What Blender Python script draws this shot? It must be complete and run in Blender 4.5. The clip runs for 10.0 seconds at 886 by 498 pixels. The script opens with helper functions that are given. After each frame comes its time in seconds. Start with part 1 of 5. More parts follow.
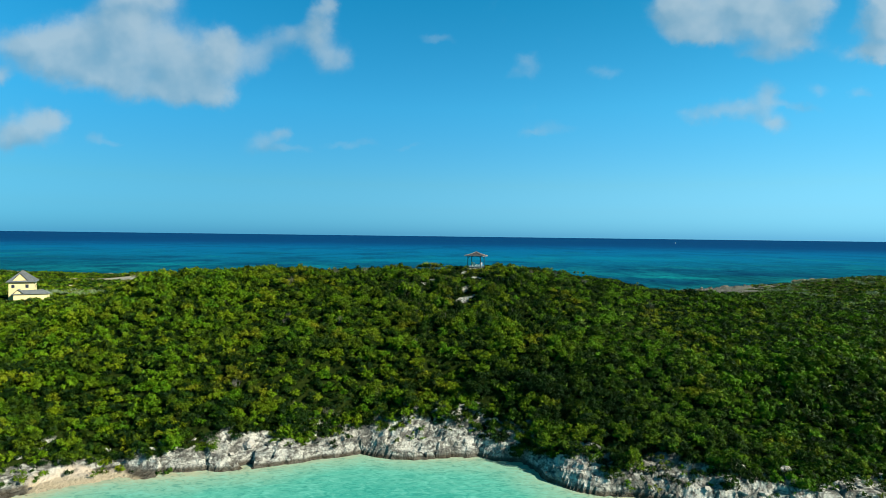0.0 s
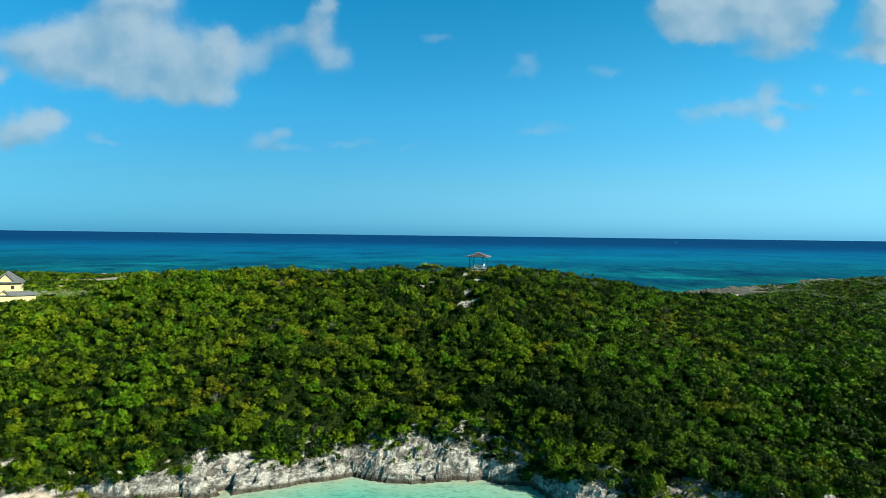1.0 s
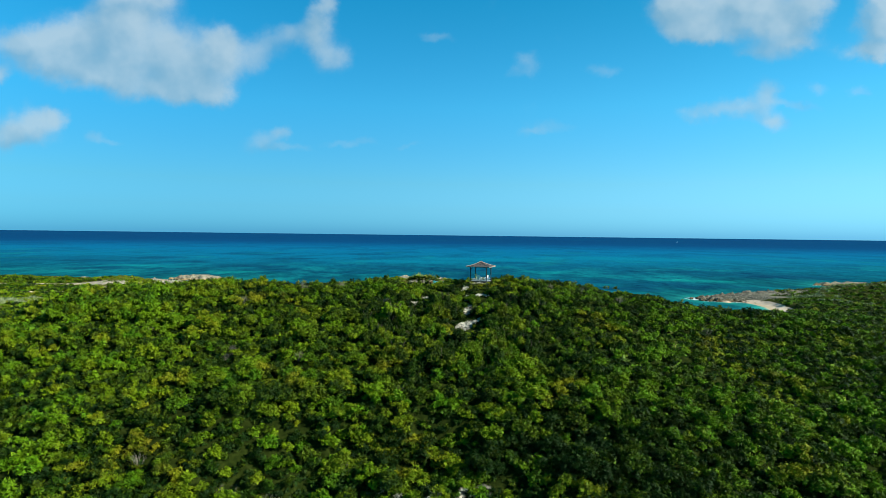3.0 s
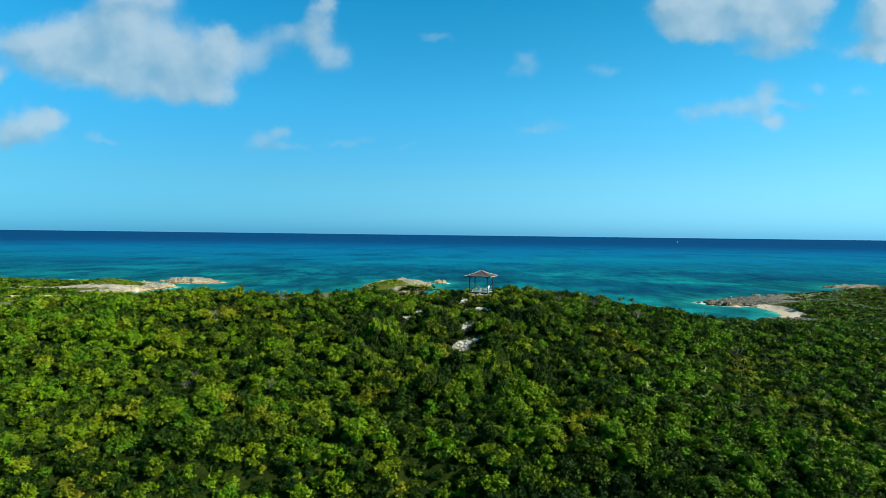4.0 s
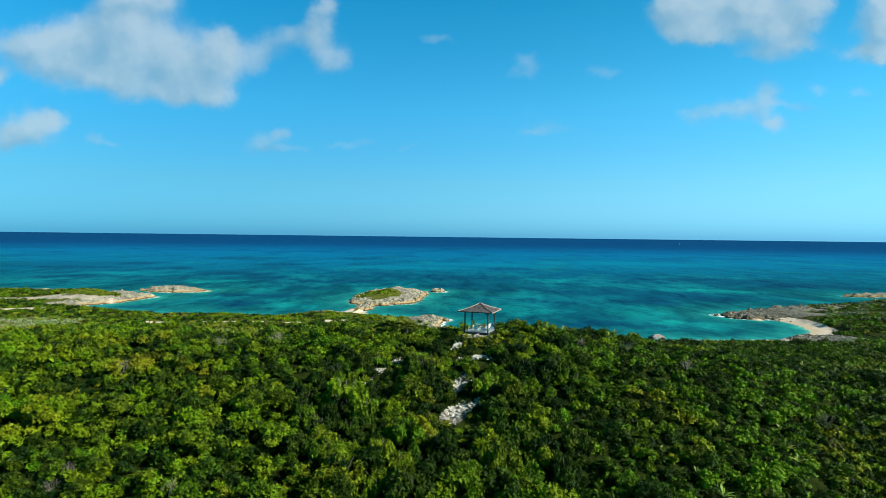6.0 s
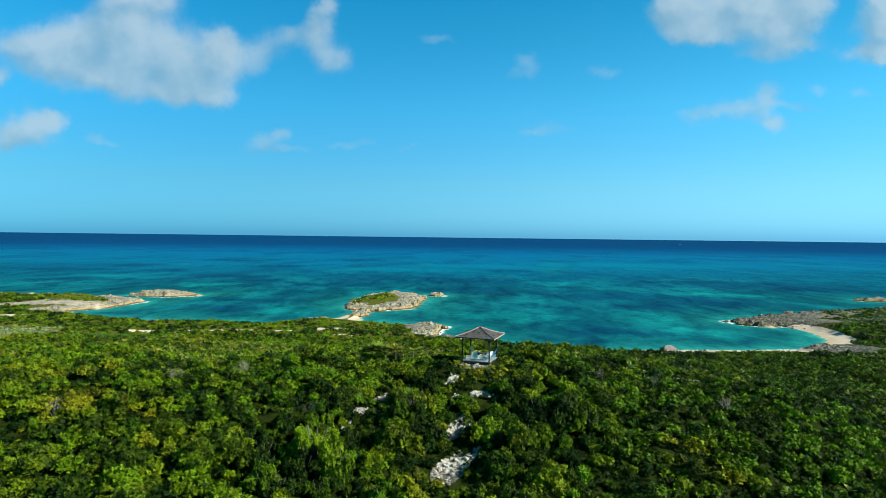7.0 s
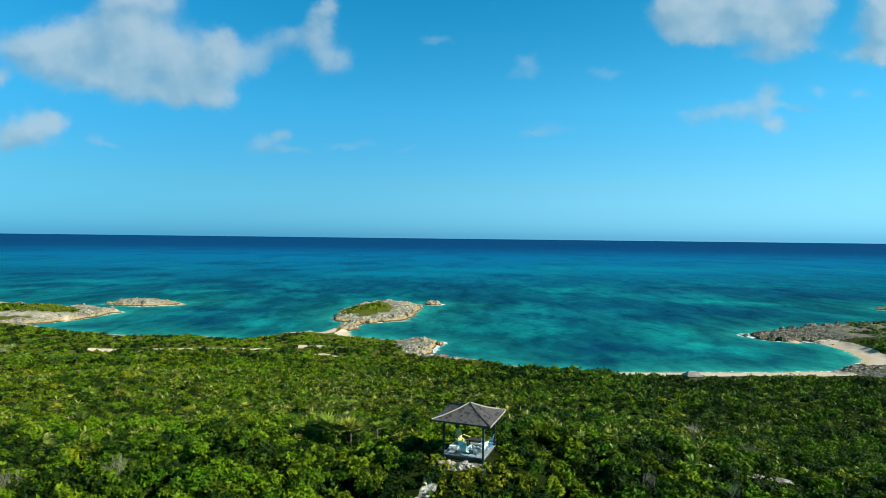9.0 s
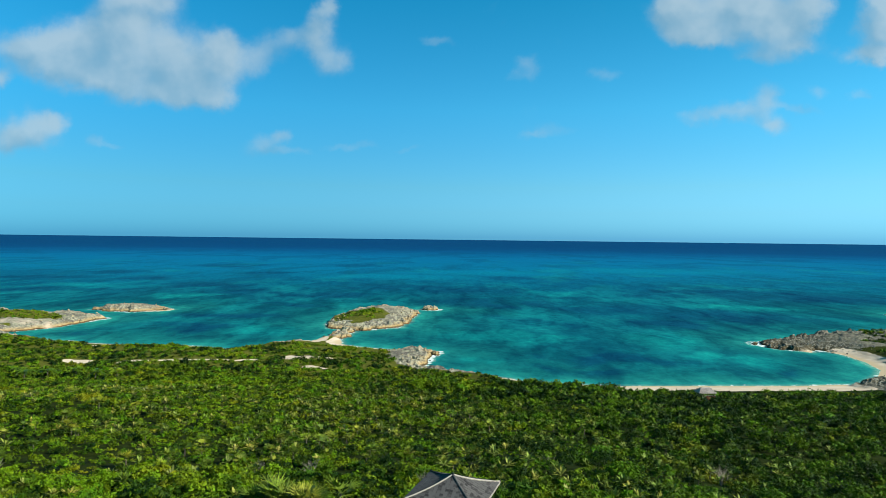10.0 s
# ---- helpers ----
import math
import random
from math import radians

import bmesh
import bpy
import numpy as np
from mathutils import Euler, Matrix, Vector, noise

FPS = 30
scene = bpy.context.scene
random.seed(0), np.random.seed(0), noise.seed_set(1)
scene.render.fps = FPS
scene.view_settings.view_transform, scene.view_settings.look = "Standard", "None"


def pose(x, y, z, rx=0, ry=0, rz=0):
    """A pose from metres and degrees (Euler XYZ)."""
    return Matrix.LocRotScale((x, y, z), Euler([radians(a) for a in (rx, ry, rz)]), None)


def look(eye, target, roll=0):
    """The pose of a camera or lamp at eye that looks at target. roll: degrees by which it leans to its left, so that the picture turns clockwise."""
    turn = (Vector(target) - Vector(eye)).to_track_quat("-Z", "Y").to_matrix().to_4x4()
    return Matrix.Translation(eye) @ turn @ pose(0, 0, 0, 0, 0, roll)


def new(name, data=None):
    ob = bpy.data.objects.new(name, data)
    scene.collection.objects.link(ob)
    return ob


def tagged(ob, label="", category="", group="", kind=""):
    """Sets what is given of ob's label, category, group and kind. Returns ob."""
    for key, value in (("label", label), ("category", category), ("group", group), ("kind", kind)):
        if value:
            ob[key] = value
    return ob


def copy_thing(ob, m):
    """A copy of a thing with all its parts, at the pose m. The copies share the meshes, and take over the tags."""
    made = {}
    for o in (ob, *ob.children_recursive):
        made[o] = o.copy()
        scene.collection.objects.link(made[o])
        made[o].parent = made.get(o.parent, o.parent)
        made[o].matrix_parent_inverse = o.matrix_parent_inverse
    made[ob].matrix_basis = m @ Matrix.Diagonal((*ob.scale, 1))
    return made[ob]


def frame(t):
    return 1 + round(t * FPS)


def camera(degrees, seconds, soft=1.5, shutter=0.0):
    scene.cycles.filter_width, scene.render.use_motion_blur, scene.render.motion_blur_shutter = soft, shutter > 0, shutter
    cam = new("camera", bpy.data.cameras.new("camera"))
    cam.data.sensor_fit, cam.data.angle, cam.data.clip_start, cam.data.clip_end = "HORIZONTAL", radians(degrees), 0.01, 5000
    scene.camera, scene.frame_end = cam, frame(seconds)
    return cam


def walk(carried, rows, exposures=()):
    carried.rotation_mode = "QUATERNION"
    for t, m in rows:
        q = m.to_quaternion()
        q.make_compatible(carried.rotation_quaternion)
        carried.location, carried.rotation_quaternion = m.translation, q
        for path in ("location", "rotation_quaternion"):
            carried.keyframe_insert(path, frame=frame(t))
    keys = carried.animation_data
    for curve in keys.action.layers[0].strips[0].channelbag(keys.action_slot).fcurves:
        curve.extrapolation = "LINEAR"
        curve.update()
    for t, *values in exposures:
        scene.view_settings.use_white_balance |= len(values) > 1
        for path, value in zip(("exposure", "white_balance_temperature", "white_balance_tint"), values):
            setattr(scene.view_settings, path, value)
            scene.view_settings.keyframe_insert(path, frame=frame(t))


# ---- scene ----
cam = camera(73.0, 10.0, soft=0.75)
PATH = [
    (0.0, (0.21, -0.58, 29.68), (0.21, 1.42, 29.633), 0.72),
    (0.5, (0.16, 3.16, 29.63), (0.16, 5.16, 29.581), 0.72),
    (1.0, (0.14, 7.15, 29.70), (0.14, 9.15, 29.651), 0.72),
    (1.5, (0.20, 11.50, 29.96), (0.20, 13.50, 29.910), 0.72),
    (2.0, (0.35, 16.10, 30.25), (0.35, 18.10, 30.200), 0.71),
    (2.5, (0.52, 20.88, 30.50), (0.52, 22.88, 30.451), 0.71),
    (3.0, (0.72, 25.98, 30.83), (0.722, 27.98, 30.779), 0.70),
    (3.5, (0.99, 31.30, 31.28), (0.993, 33.30, 31.228), 0.70),
    (4.0, (1.30, 36.74, 31.77), (1.303, 38.74, 31.718), 0.70),
    (4.5, (1.72, 42.02, 32.35), (1.722, 44.02, 32.301), 0.69),
    (5.0, (2.10, 47.35, 33.02), (2.102, 49.35, 32.971), 0.69),
    (5.5, (2.48, 52.64, 33.65), (2.482, 54.64, 33.604), 0.68),
    (6.0, (2.83, 57.90, 34.27), (2.832, 59.90, 34.223), 0.68),
    (6.5, (3.16, 63.10, 34.92), (3.162, 65.10, 34.873), 0.68),
    (7.0, (3.49, 68.25, 35.53), (3.491, 70.25, 35.484), 0.68),
    (7.5, (3.93, 73.30, 36.09), (3.93, 75.30, 36.044), 0.68),
    (8.0, (4.36, 78.27, 36.62), (4.36, 80.27, 36.575), 0.68),
    (8.5, (4.87, 83.18, 37.20), (4.87, 85.18, 37.156), 0.67),
    (9.0, (5.43, 88.13, 37.79), (5.43, 90.13, 37.747), 0.67),
    (9.5, (6.05, 93.01, 38.42), (6.05, 95.01, 38.378), 0.67),
    (10.0, (6.77, 97.90, 38.96), (6.77, 99.90, 38.920), 0.67),
]
EXPOSURE = 1.4
walk(cam, [(t, look(eye, target, roll)) for t, eye, target, roll in PATH], [(0.0, EXPOSURE - 0.10), (2.5, EXPOSURE + 0.05), (5.0, EXPOSURE + 0.06), (7.5, EXPOSURE + 0.04), (10.0, EXPOSURE - 0.04)])

# ---------------------------------------------------------------- sun and sky
SUN_AZ, SUN_EL = 113.0, 31.0     # degrees clockwise from straight ahead, and above the horizon
az, el = radians(SUN_AZ), radians(SUN_EL)
sun_way = Vector((math.sin(az) * math.cos(el), math.cos(az) * math.cos(el), math.sin(el)))
sun = new("sun", bpy.data.lights.new("sun", "SUN"))
sun.data.energy, sun.data.angle, sun.data.color = 5.0, radians(0.53), (1.0, 0.95, 0.86)
sun.matrix_world = look(sun_way * 100, (0, 0, 0))


class Nodes:
    """Short hand for building a node tree."""

    def __init__(self, tree):
        self.tree = tree

    def add(self, kind, values=(), operation=None, use_clamp=None, interpolation_type=None, data_type=None, blend_type=None,
            sky_type=None, node_tree=None, attribute_name=None, feature=None):
        n = self.tree.nodes.new(kind)
        if operation is not None:
            n.operation = operation
        if use_clamp is not None:
            n.use_clamp = use_clamp
        if interpolation_type is not None:
            n.interpolation_type = interpolation_type
        if data_type is not None:
            n.data_type = data_type
        if blend_type is not None:
            n.blend_type = blend_type
        if sky_type is not None:
            n.sky_type = sky_type
        if node_tree is not None:
            n.node_tree = node_tree
        if feature is not None:
            n.feature = feature
        if attribute_name is not None:
            n.attribute_name = attribute_name
        for key, value in dict(values).items():
            if isinstance(value, bpy.types.NodeSocket):
                self.tree.links.new(value, n.inputs[key])
            else:
                n.inputs[key].default_value = value
        return n

    def math(self, op, a, b=0.0, c=0.0, clamp=False):
        return self.add("ShaderNodeMath", {0: a, 1: b, 2: c}, operation=op, use_clamp=clamp).outputs[0]

    def smooth(self, value, lo, hi, out_lo=0.0, out_hi=1.0):
        n = self.add("ShaderNodeMapRange", {"Value": value, "From Min": lo, "From Max": hi, "To Min": out_lo, "To Max": out_hi},
                     interpolation_type="SMOOTHSTEP")
        return n.outputs["Result"]

    def mix(self, fac, a, b, blend="MIX"):
        n = self.add("ShaderNodeMix", {0: fac, 6: a, 7: b}, data_type="RGBA", blend_type=blend)
        return n.outputs[2]

    def noise(self, at, scale, detail=3.0, rough=0.5, distort=0.0):
        return self.add("ShaderNodeTexNoise", {"Vector": at, "Scale": scale, "Detail": detail, "Roughness": rough, "Distortion": distort})

    def ramp(self, fac, stops, interpolation="LINEAR"):
        n = self.add("ShaderNodeValToRGB", {0: fac})
        n.color_ramp.interpolation = interpolation
        e = n.color_ramp.elements
        while len(e) < len(stops):
            e.new(0.5)
        for k, (place, colour) in enumerate(stops):
            e[k].position, e[k].color = place, (*colour[:3], 1)
        return n.outputs[0]

    def scaled(self, at, sx, sy, sz):
        return self.add("ShaderNodeMapping", {"Vector": at, "Scale": (sx, sy, sz)}).outputs[0]


def rgb(r, g, b):
    return (r, g, b, 1.0)


world = bpy.data.worlds.new("sky")
scene.world = world
world.use_nodes = True
world.node_tree.nodes.clear()
W = Nodes(world.node_tree)
sky = W.add("ShaderNodeTexSky", sky_type="NISHITA")
sky.sun_disc, sky.sun_elevation, sky.sun_rotation = False, el, -az
sky.altitude, sky.air_density, sky.dust_density, sky.ozone_density = 0.0, 1.0, 0.6, 2.0
way = W.add("ShaderNodeTexCoord").outputs["Generated"]
part_xyz = W.add("ShaderNodeSeparateXYZ", {0: way})
up = part_xyz.outputs[2]
# deep tropical blue overhead, paler towards the sea
tint = W.ramp(W.math("MULTIPLY", up, 2.2, clamp=True), [
    (0.0, (0.26, 1.11, 2.38)), (0.09, (0.33, 1.06, 1.82)), (0.18, (0.37, 1.10, 1.55)), (0.30, (0.32, 1.20, 1.60)), (0.45, (0.26, 1.36, 1.72)),
    (0.82, (0.095, 1.36, 1.66)), (1.0, (0.05, 0.95, 1.30))])
blue = W.mix(1.0, sky.outputs[0], tint, "MULTIPLY")
# a little clearer on the side away from the sun, hazier towards it, and darkest at the zenith
blue = W.mix(1.0, blue, W.mix(W.smooth(part_xyz.outputs[0], -0.7, 0.7), rgb(0.92, 1.08, 1.12), rgb(1.30, 1.04, 0.98)), "MULTIPLY")
zenith = W.smooth(up, 0.40, 0.9, 1.0, 0.42)
blue = W.add("ShaderNodeVectorMath", {0: blue, "Scale": zenith}, operation="SCALE").outputs[0]

# fair-weather cumulus: soft blobs torn by noise, on the plane one unit ahead
CLOUDS = []


def cloud(dx, dy, dense, *blobs):
    """Blobs of one cloud: centre across and up, half width, half height, in thousandths of the distance."""
    for x, y, w, h in blobs:
        CLOUDS.append(((x + dx) / 1000, (y + dy) / 1000, w / 1000, h / 1000, dense))


cloud(-2, 0, 1.0, (-683, 308, 75, 33), (-598, 314, 89, 49), (-523, 341, 80, 51), (-504, 389, 67, 30), (-466, 287, 103, 54), (-419, 250, 73, 39), (-367, 293, 43, 42), (-551, 258, 108, 32), (-631, 278, 80, 28))
cloud(-2, 0, 0.85, (-466, 235, 84, 24), (-390, 230, 41, 22), (430, 336, 56, 18), (572, 327, 56, 18))
cloud(-2, 0, 0.5, (-287, 313, 33, 28), (-315, 287, 32, 26), (-249, 323, 24, 20))
cloud(-2, 0, 0.62, (-206, 352, 32, 35), (-213, 314, 26, 32), (-183, 293, 35, 28), (-194, 378, 24, 15))
cloud(-2, 0, 0.78, (-693, 171, 54, 35), (-723, 150, 43, 26), (-650, 187, 33, 20), (-732, 255, 24, 24))
cloud(-2, 0, 0.46, (-296, 152, 43, 20), (-268, 167, 16, 13))
cloud(-2, 0, 0.3, (-575, 152, 18, 11), (-546, 146, 22, 7), (-154, 152, 49, 8), (-60, 147, 24, 6), (-249, 141, 37, 7), (-13, 323, 32, 9))
cloud(-2, 0, 1.0, (487, 386, 118, 39), (421, 353, 67, 28), (548, 357, 77, 30), (605, 388, 43, 39), (388, 381, 49, 33))
cloud(-2, 0, 0.5, (553, 306, 43, 16), (515, 314, 37, 15))
cloud(-2, 0, 0.95, (721, 351, 43, 47), (732, 395, 43, 39), (713, 308, 39, 15))
cloud(-2, 0, 0.35, (671, 309, 33, 13))
cloud(-2, 0, 0.62, (539, 230, 33, 32), (489, 214, 45, 20), (549, 193, 33, 16))
cloud(-2, 0, 0.42, (430, 206, 43, 14), (586, 220, 39, 9), (142, 291, 24, 18), (690, 243, 24, 14))
cloud(-2, 0, 0.3, (128, 270, 28, 12), (265, 273, 30, 12), (189, 179, 47, 14), (147, 171, 32, 8), (628, 246, 22, 9))

group = bpy.data.node_groups.new("cloud_cover", "ShaderNodeTree")
group.interface.new_socket("At", in_out="INPUT", socket_type="NodeSocketVector")
group.interface.new_socket("Cover", in_out="OUTPUT", socket_type="NodeSocketFloat")
G = Nodes(group)
g_in, g_out = G.add("NodeGroupInput"), G.add("NodeGroupOutput")
tear = G.noise(g_in.outputs[0], 15.0, 5.0, 0.6)
shift = G.add("ShaderNodeVectorMath", {0: tear.outputs["Color"], 1: (0.5, 0.5, 0.5)}, operation="SUBTRACT")
shift = G.add("ShaderNodeVectorMath", {0: shift.outputs[0], 1: (0.060, 0.050, 0)}, operation="MULTIPLY")
torn = G.add("ShaderNodeVectorMath", {0: g_in.outputs[0], 1: shift.outputs[0]}, operation="ADD").outputs[0]
halves = G.add("ShaderNodeSeparateXYZ", {0: torn})
cover, spot = 0.0, torn
for cx, cy, cw, ch, dense in CLOUDS:
    m = G.add("ShaderNodeMapping", {"Vector": spot, "Location": (-cx / cw, -cy / ch, 0), "Scale": (1 / cw, 1 / ch, 0)}).outputs[0]
    far = G.add("ShaderNodeVectorMath", {0: m}, operation="LENGTH").outputs["Value"]
    blob = G.math("MULTIPLY", G.smooth(far, 1.5, 0.1), dense)
    cover = G.math("ADD", blob, G.math("MULTIPLY", cover, G.math("SUBTRACT", 1.0, blob)))
    spot = G.add("ShaderNodeCombineXYZ", {0: halves.outputs[0], 1: halves.outputs[1], 2: cover}).outputs[0]
fine = G.noise(g_in.outputs[0], 17.0, 4.0, 0.5).outputs[0]
edge = G.math("SUBTRACT", cover, G.math("MULTIPLY", G.math("SUBTRACT", fine, 0.45), 0.5))
G.tree.links.new(edge, g_out.inputs[0])

ahead = W.math("MAXIMUM", part_xyz.outputs[1], 0.05)
flat = W.add("ShaderNodeCombineXYZ", {0: W.math("DIVIDE", part_xyz.outputs[0], ahead), 1: W.math("DIVIDE", up, ahead), 2: 0.0}).outputs[0]
here = W.add("ShaderNodeGroup", {0: flat}, node_tree=group).outputs[0]
sunward = W.add("ShaderNodeVectorMath", {0: flat, 1: (0.020, 0.028, 0)}, operation="ADD").outputs[0]
there = W.add("ShaderNodeGroup", {0: sunward}, node_tree=group).outputs[0]
amount = W.math("MULTIPLY", W.smooth(here, 0.02, 0.95), W.smooth(part_xyz.outputs[1], 0.1, 0.35))
lit = W.smooth(W.math("SUBTRACT", here, W.math("MULTIPLY", there, 0.9)), -0.25, 0.55)
puff = W.noise(flat, 13.0, 3.0, 0.5).outputs[0]
lit = W.math("ADD", W.math("MULTIPLY", lit, 0.7), W.smooth(puff, 0.34, 0.68, -0.12, 0.5), clamp=True)
cloud_colour = W.mix(lit, rgb(2.6, 4.7, 6.2), rgb(5.0, 6.6, 7.5))
above = W.mix(W.math("MULTIPLY", amount, 0.8), blue, cloud_colour)
back = W.add("ShaderNodeBackground", {"Color": above, "Strength": 0.0358})
W.tree.links.new(back.outputs[0], W.add("ShaderNodeOutputWorld").inputs[0])


# ---------------------------------------------------------------- materials
def material(name):
    m = bpy.data.materials.new(name)
    m.use_nodes = True
    m.node_tree.nodes.clear()
    n = Nodes(m.node_tree)
    return m, n, n.add("ShaderNodeOutputMaterial")


def place(n):
    return n.add("ShaderNodeNewGeometry").outputs["Position"]


def attribute(n, name):
    return n.add("ShaderNodeAttribute", attribute_name=name).outputs["Fac"]


def bump(n, height, strength, distance, normal=None):
    values = {"Height": height, "Strength": strength, "Distance": distance}
    if normal:
        values["Normal"] = normal
    return n.add("ShaderNodeBump", values).outputs[0]


def foliage(name, dark, light, warm, loose=False, gloss=0.6, lacy=0.0):
    """Leaves: hue by bush, by patch of ground and by leaf."""
    m, n, out = material(name)
    at = place(n)
    leaf = n.add("ShaderNodeNewGeometry").outputs["Random Per Island"]
    bush = attribute(n, "bush") if loose else n.add("ShaderNodeObjectInfo").outputs["Random"]
    patch = n.noise(at, 0.11, 3.0, 0.6).outputs[0]
    clump = n.noise(at, 0.9, 2.0).outputs[0]
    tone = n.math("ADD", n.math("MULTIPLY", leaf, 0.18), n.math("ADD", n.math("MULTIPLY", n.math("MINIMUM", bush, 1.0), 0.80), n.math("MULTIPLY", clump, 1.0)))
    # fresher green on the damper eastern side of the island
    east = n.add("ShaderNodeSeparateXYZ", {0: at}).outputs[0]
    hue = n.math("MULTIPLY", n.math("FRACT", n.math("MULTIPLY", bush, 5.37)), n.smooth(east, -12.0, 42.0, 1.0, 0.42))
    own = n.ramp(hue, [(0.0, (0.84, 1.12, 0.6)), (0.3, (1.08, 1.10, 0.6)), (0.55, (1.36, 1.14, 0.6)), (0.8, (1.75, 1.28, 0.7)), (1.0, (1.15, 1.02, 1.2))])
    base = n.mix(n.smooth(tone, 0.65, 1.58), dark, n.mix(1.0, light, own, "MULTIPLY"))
    base = n.mix(n.math("MULTIPLY", n.smooth(n.math("ADD", patch, n.math("MULTIPLY", n.math("MINIMUM", bush, 1.0), 0.22)), 0.70, 0.90), 0.55), base, warm)
    base = n.mix(n.math("MULTIPLY", n.smooth(bush, 1.2, 1.6), 0.8), base, rgb(0.13, 0.165, 0.10))
    # fine mottle: bright leaflets and the shaded gaps between them, painted in
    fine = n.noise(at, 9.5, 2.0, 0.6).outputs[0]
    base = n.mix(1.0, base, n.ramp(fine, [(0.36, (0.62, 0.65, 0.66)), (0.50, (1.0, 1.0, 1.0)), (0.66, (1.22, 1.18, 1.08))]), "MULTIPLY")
    normal = bump(n, fine, 0.6, 0.10)
    b = n.add("ShaderNodeBsdfPrincipled", {"Base Color": base, "Roughness": gloss, "Specular IOR Level": 0.07, "Normal": normal})
    t = n.add("ShaderNodeBsdfTranslucent", {"Color": n.mix(0.5, base, rgb(0.07, 0.12, 0.002))})
    s = n.add("ShaderNodeMixShader", {0: 0.06, 1: b.outputs[0], 2: t.outputs[0]})
    if lacy:
        # sprays of small leaves: the gaps between them are open
        gap = n.math("GREATER_THAN", n.noise(at, lacy, 1.0, 0.5).outputs[0], 0.535)
        s = n.add("ShaderNodeMixShader", {0: gap, 1: s.outputs[0], 2: n.add("ShaderNodeBsdfTransparent").outputs[0]})
    n.tree.links.new(s.outputs[0], out.inputs[0])
    return m


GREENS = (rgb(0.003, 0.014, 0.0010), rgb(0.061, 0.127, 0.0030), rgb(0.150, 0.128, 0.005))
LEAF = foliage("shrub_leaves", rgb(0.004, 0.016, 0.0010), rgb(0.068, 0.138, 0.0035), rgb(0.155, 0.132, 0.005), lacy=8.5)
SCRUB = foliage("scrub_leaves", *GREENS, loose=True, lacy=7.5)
PALM = foliage("palm_fronds", rgb(0.030, 0.058, 0.006), rgb(0.11, 0.155, 0.022), rgb(0.13, 0.15, 0.03), gloss=0.45)
TUFT = foliage("palmetto_fronds", rgb(0.040, 0.065, 0.008), rgb(0.15, 0.19, 0.065), rgb(0.15, 0.17, 0.07), loose=True, gloss=0.45)
COCO = foliage("coconut_fronds", rgb(0.030, 0.070, 0.006), rgb(0.13, 0.20, 0.02), rgb(0.10, 0.11, 0.01), gloss=0.4)


def plain(name, a, b, scale, rough=0.7, relief=0.3, size=0.02, stretch=(1, 1, 1), metal=0.0, own=0.25):
    """A worn surface between two colours, with grain at two scales."""
    m, n, out = material(name)
    at = n.scaled(n.add("ShaderNodeTexCoord").outputs["Object"], *stretch)
    big = n.noise(at, scale * 0.2, 3.0, 0.6).outputs[0]
    small = n.noise(at, scale, 4.0, 0.65).outputs[0]
    each = n.add("ShaderNodeObjectInfo").outputs["Random"]
    mixv = n.math("ADD", n.math("MULTIPLY", big, 0.5), n.math("ADD", n.math("MULTIPLY", small, 0.6), n.math("MULTIPLY", each, own)))
    base = n.mix(n.smooth(mixv, 0.35, 0.95), a, b)
    s = n.add("ShaderNodeBsdfPrincipled", {"Base Color": base, "Roughness": rough, "Specular IOR Level": 0.15, "Metallic": metal, "Normal": bump(n, small, relief, size)})
    n.tree.links.new(s.outputs[0], out.inputs[0])
    return m


BARK = plain("grey_bark", rgb(0.035, 0.030, 0.024), rgb(0.09, 0.08, 0.066), 8.0, 0.85)
DEAD = plain("bleached_twigs", rgb(0.06, 0.057, 0.044), rgb(0.14, 0.135, 0.105), 8.0, 0.85)


def limestone(name, fresh, stain, tan, loose=False):
    """Pitted karst limestone: pale faces, dark weathered pits, a brown band at the waterline."""
    m, n, out = material(name)
    at = place(n)
    big = n.noise(at, 0.22, 4.0, 0.6).outputs[0]
    mid = n.noise(at, 1.3, 5.0, 0.65, 0.6).outputs[0]
    pits = n.add("ShaderNodeTexVoronoi", {"Vector": at, "Scale": 2.2, "Randomness": 1.0}).outputs["Distance"]
    grain = n.noise(at, 9.0, 4.0, 0.7).outputs[0]
    base = n.mix(n.smooth(n.math("ADD", n.math("MULTIPLY", big, 0.6), n.math("MULTIPLY", mid, 0.6)), 0.50, 0.80), fresh, stain)
    base = n.mix(n.smooth(mid, 0.62, 0.42), base, tan)
    base = n.mix(n.math("MULTIPLY", n.smooth(grain, 0.55, 0.75), 0.4), base, stain)
    height = n.add("ShaderNodeSeparateXYZ", {0: at}).outputs[2]
    waterline_band = n.smooth(n.math("ADD", height, n.math("MULTIPLY", mid, 0.9)), 1.3, 0.75)
    base = n.mix(n.math("MULTIPLY", waterline_band, 0.85), base, rgb(0.032, 0.025, 0.015))
    relief = n.math("ADD", n.math("MULTIPLY", mid, 0.6), n.math("ADD", n.math("MULTIPLY", pits, 0.35), n.math("MULTIPLY", grain, 0.12)))
    s = n.add("ShaderNodeBsdfPrincipled", {"Base Color": base, "Roughness": 0.88, "Normal": bump(n, relief, 1.0, 0.55)})
    n.tree.links.new(s.outputs[0], out.inputs[0])
    return m, base, s


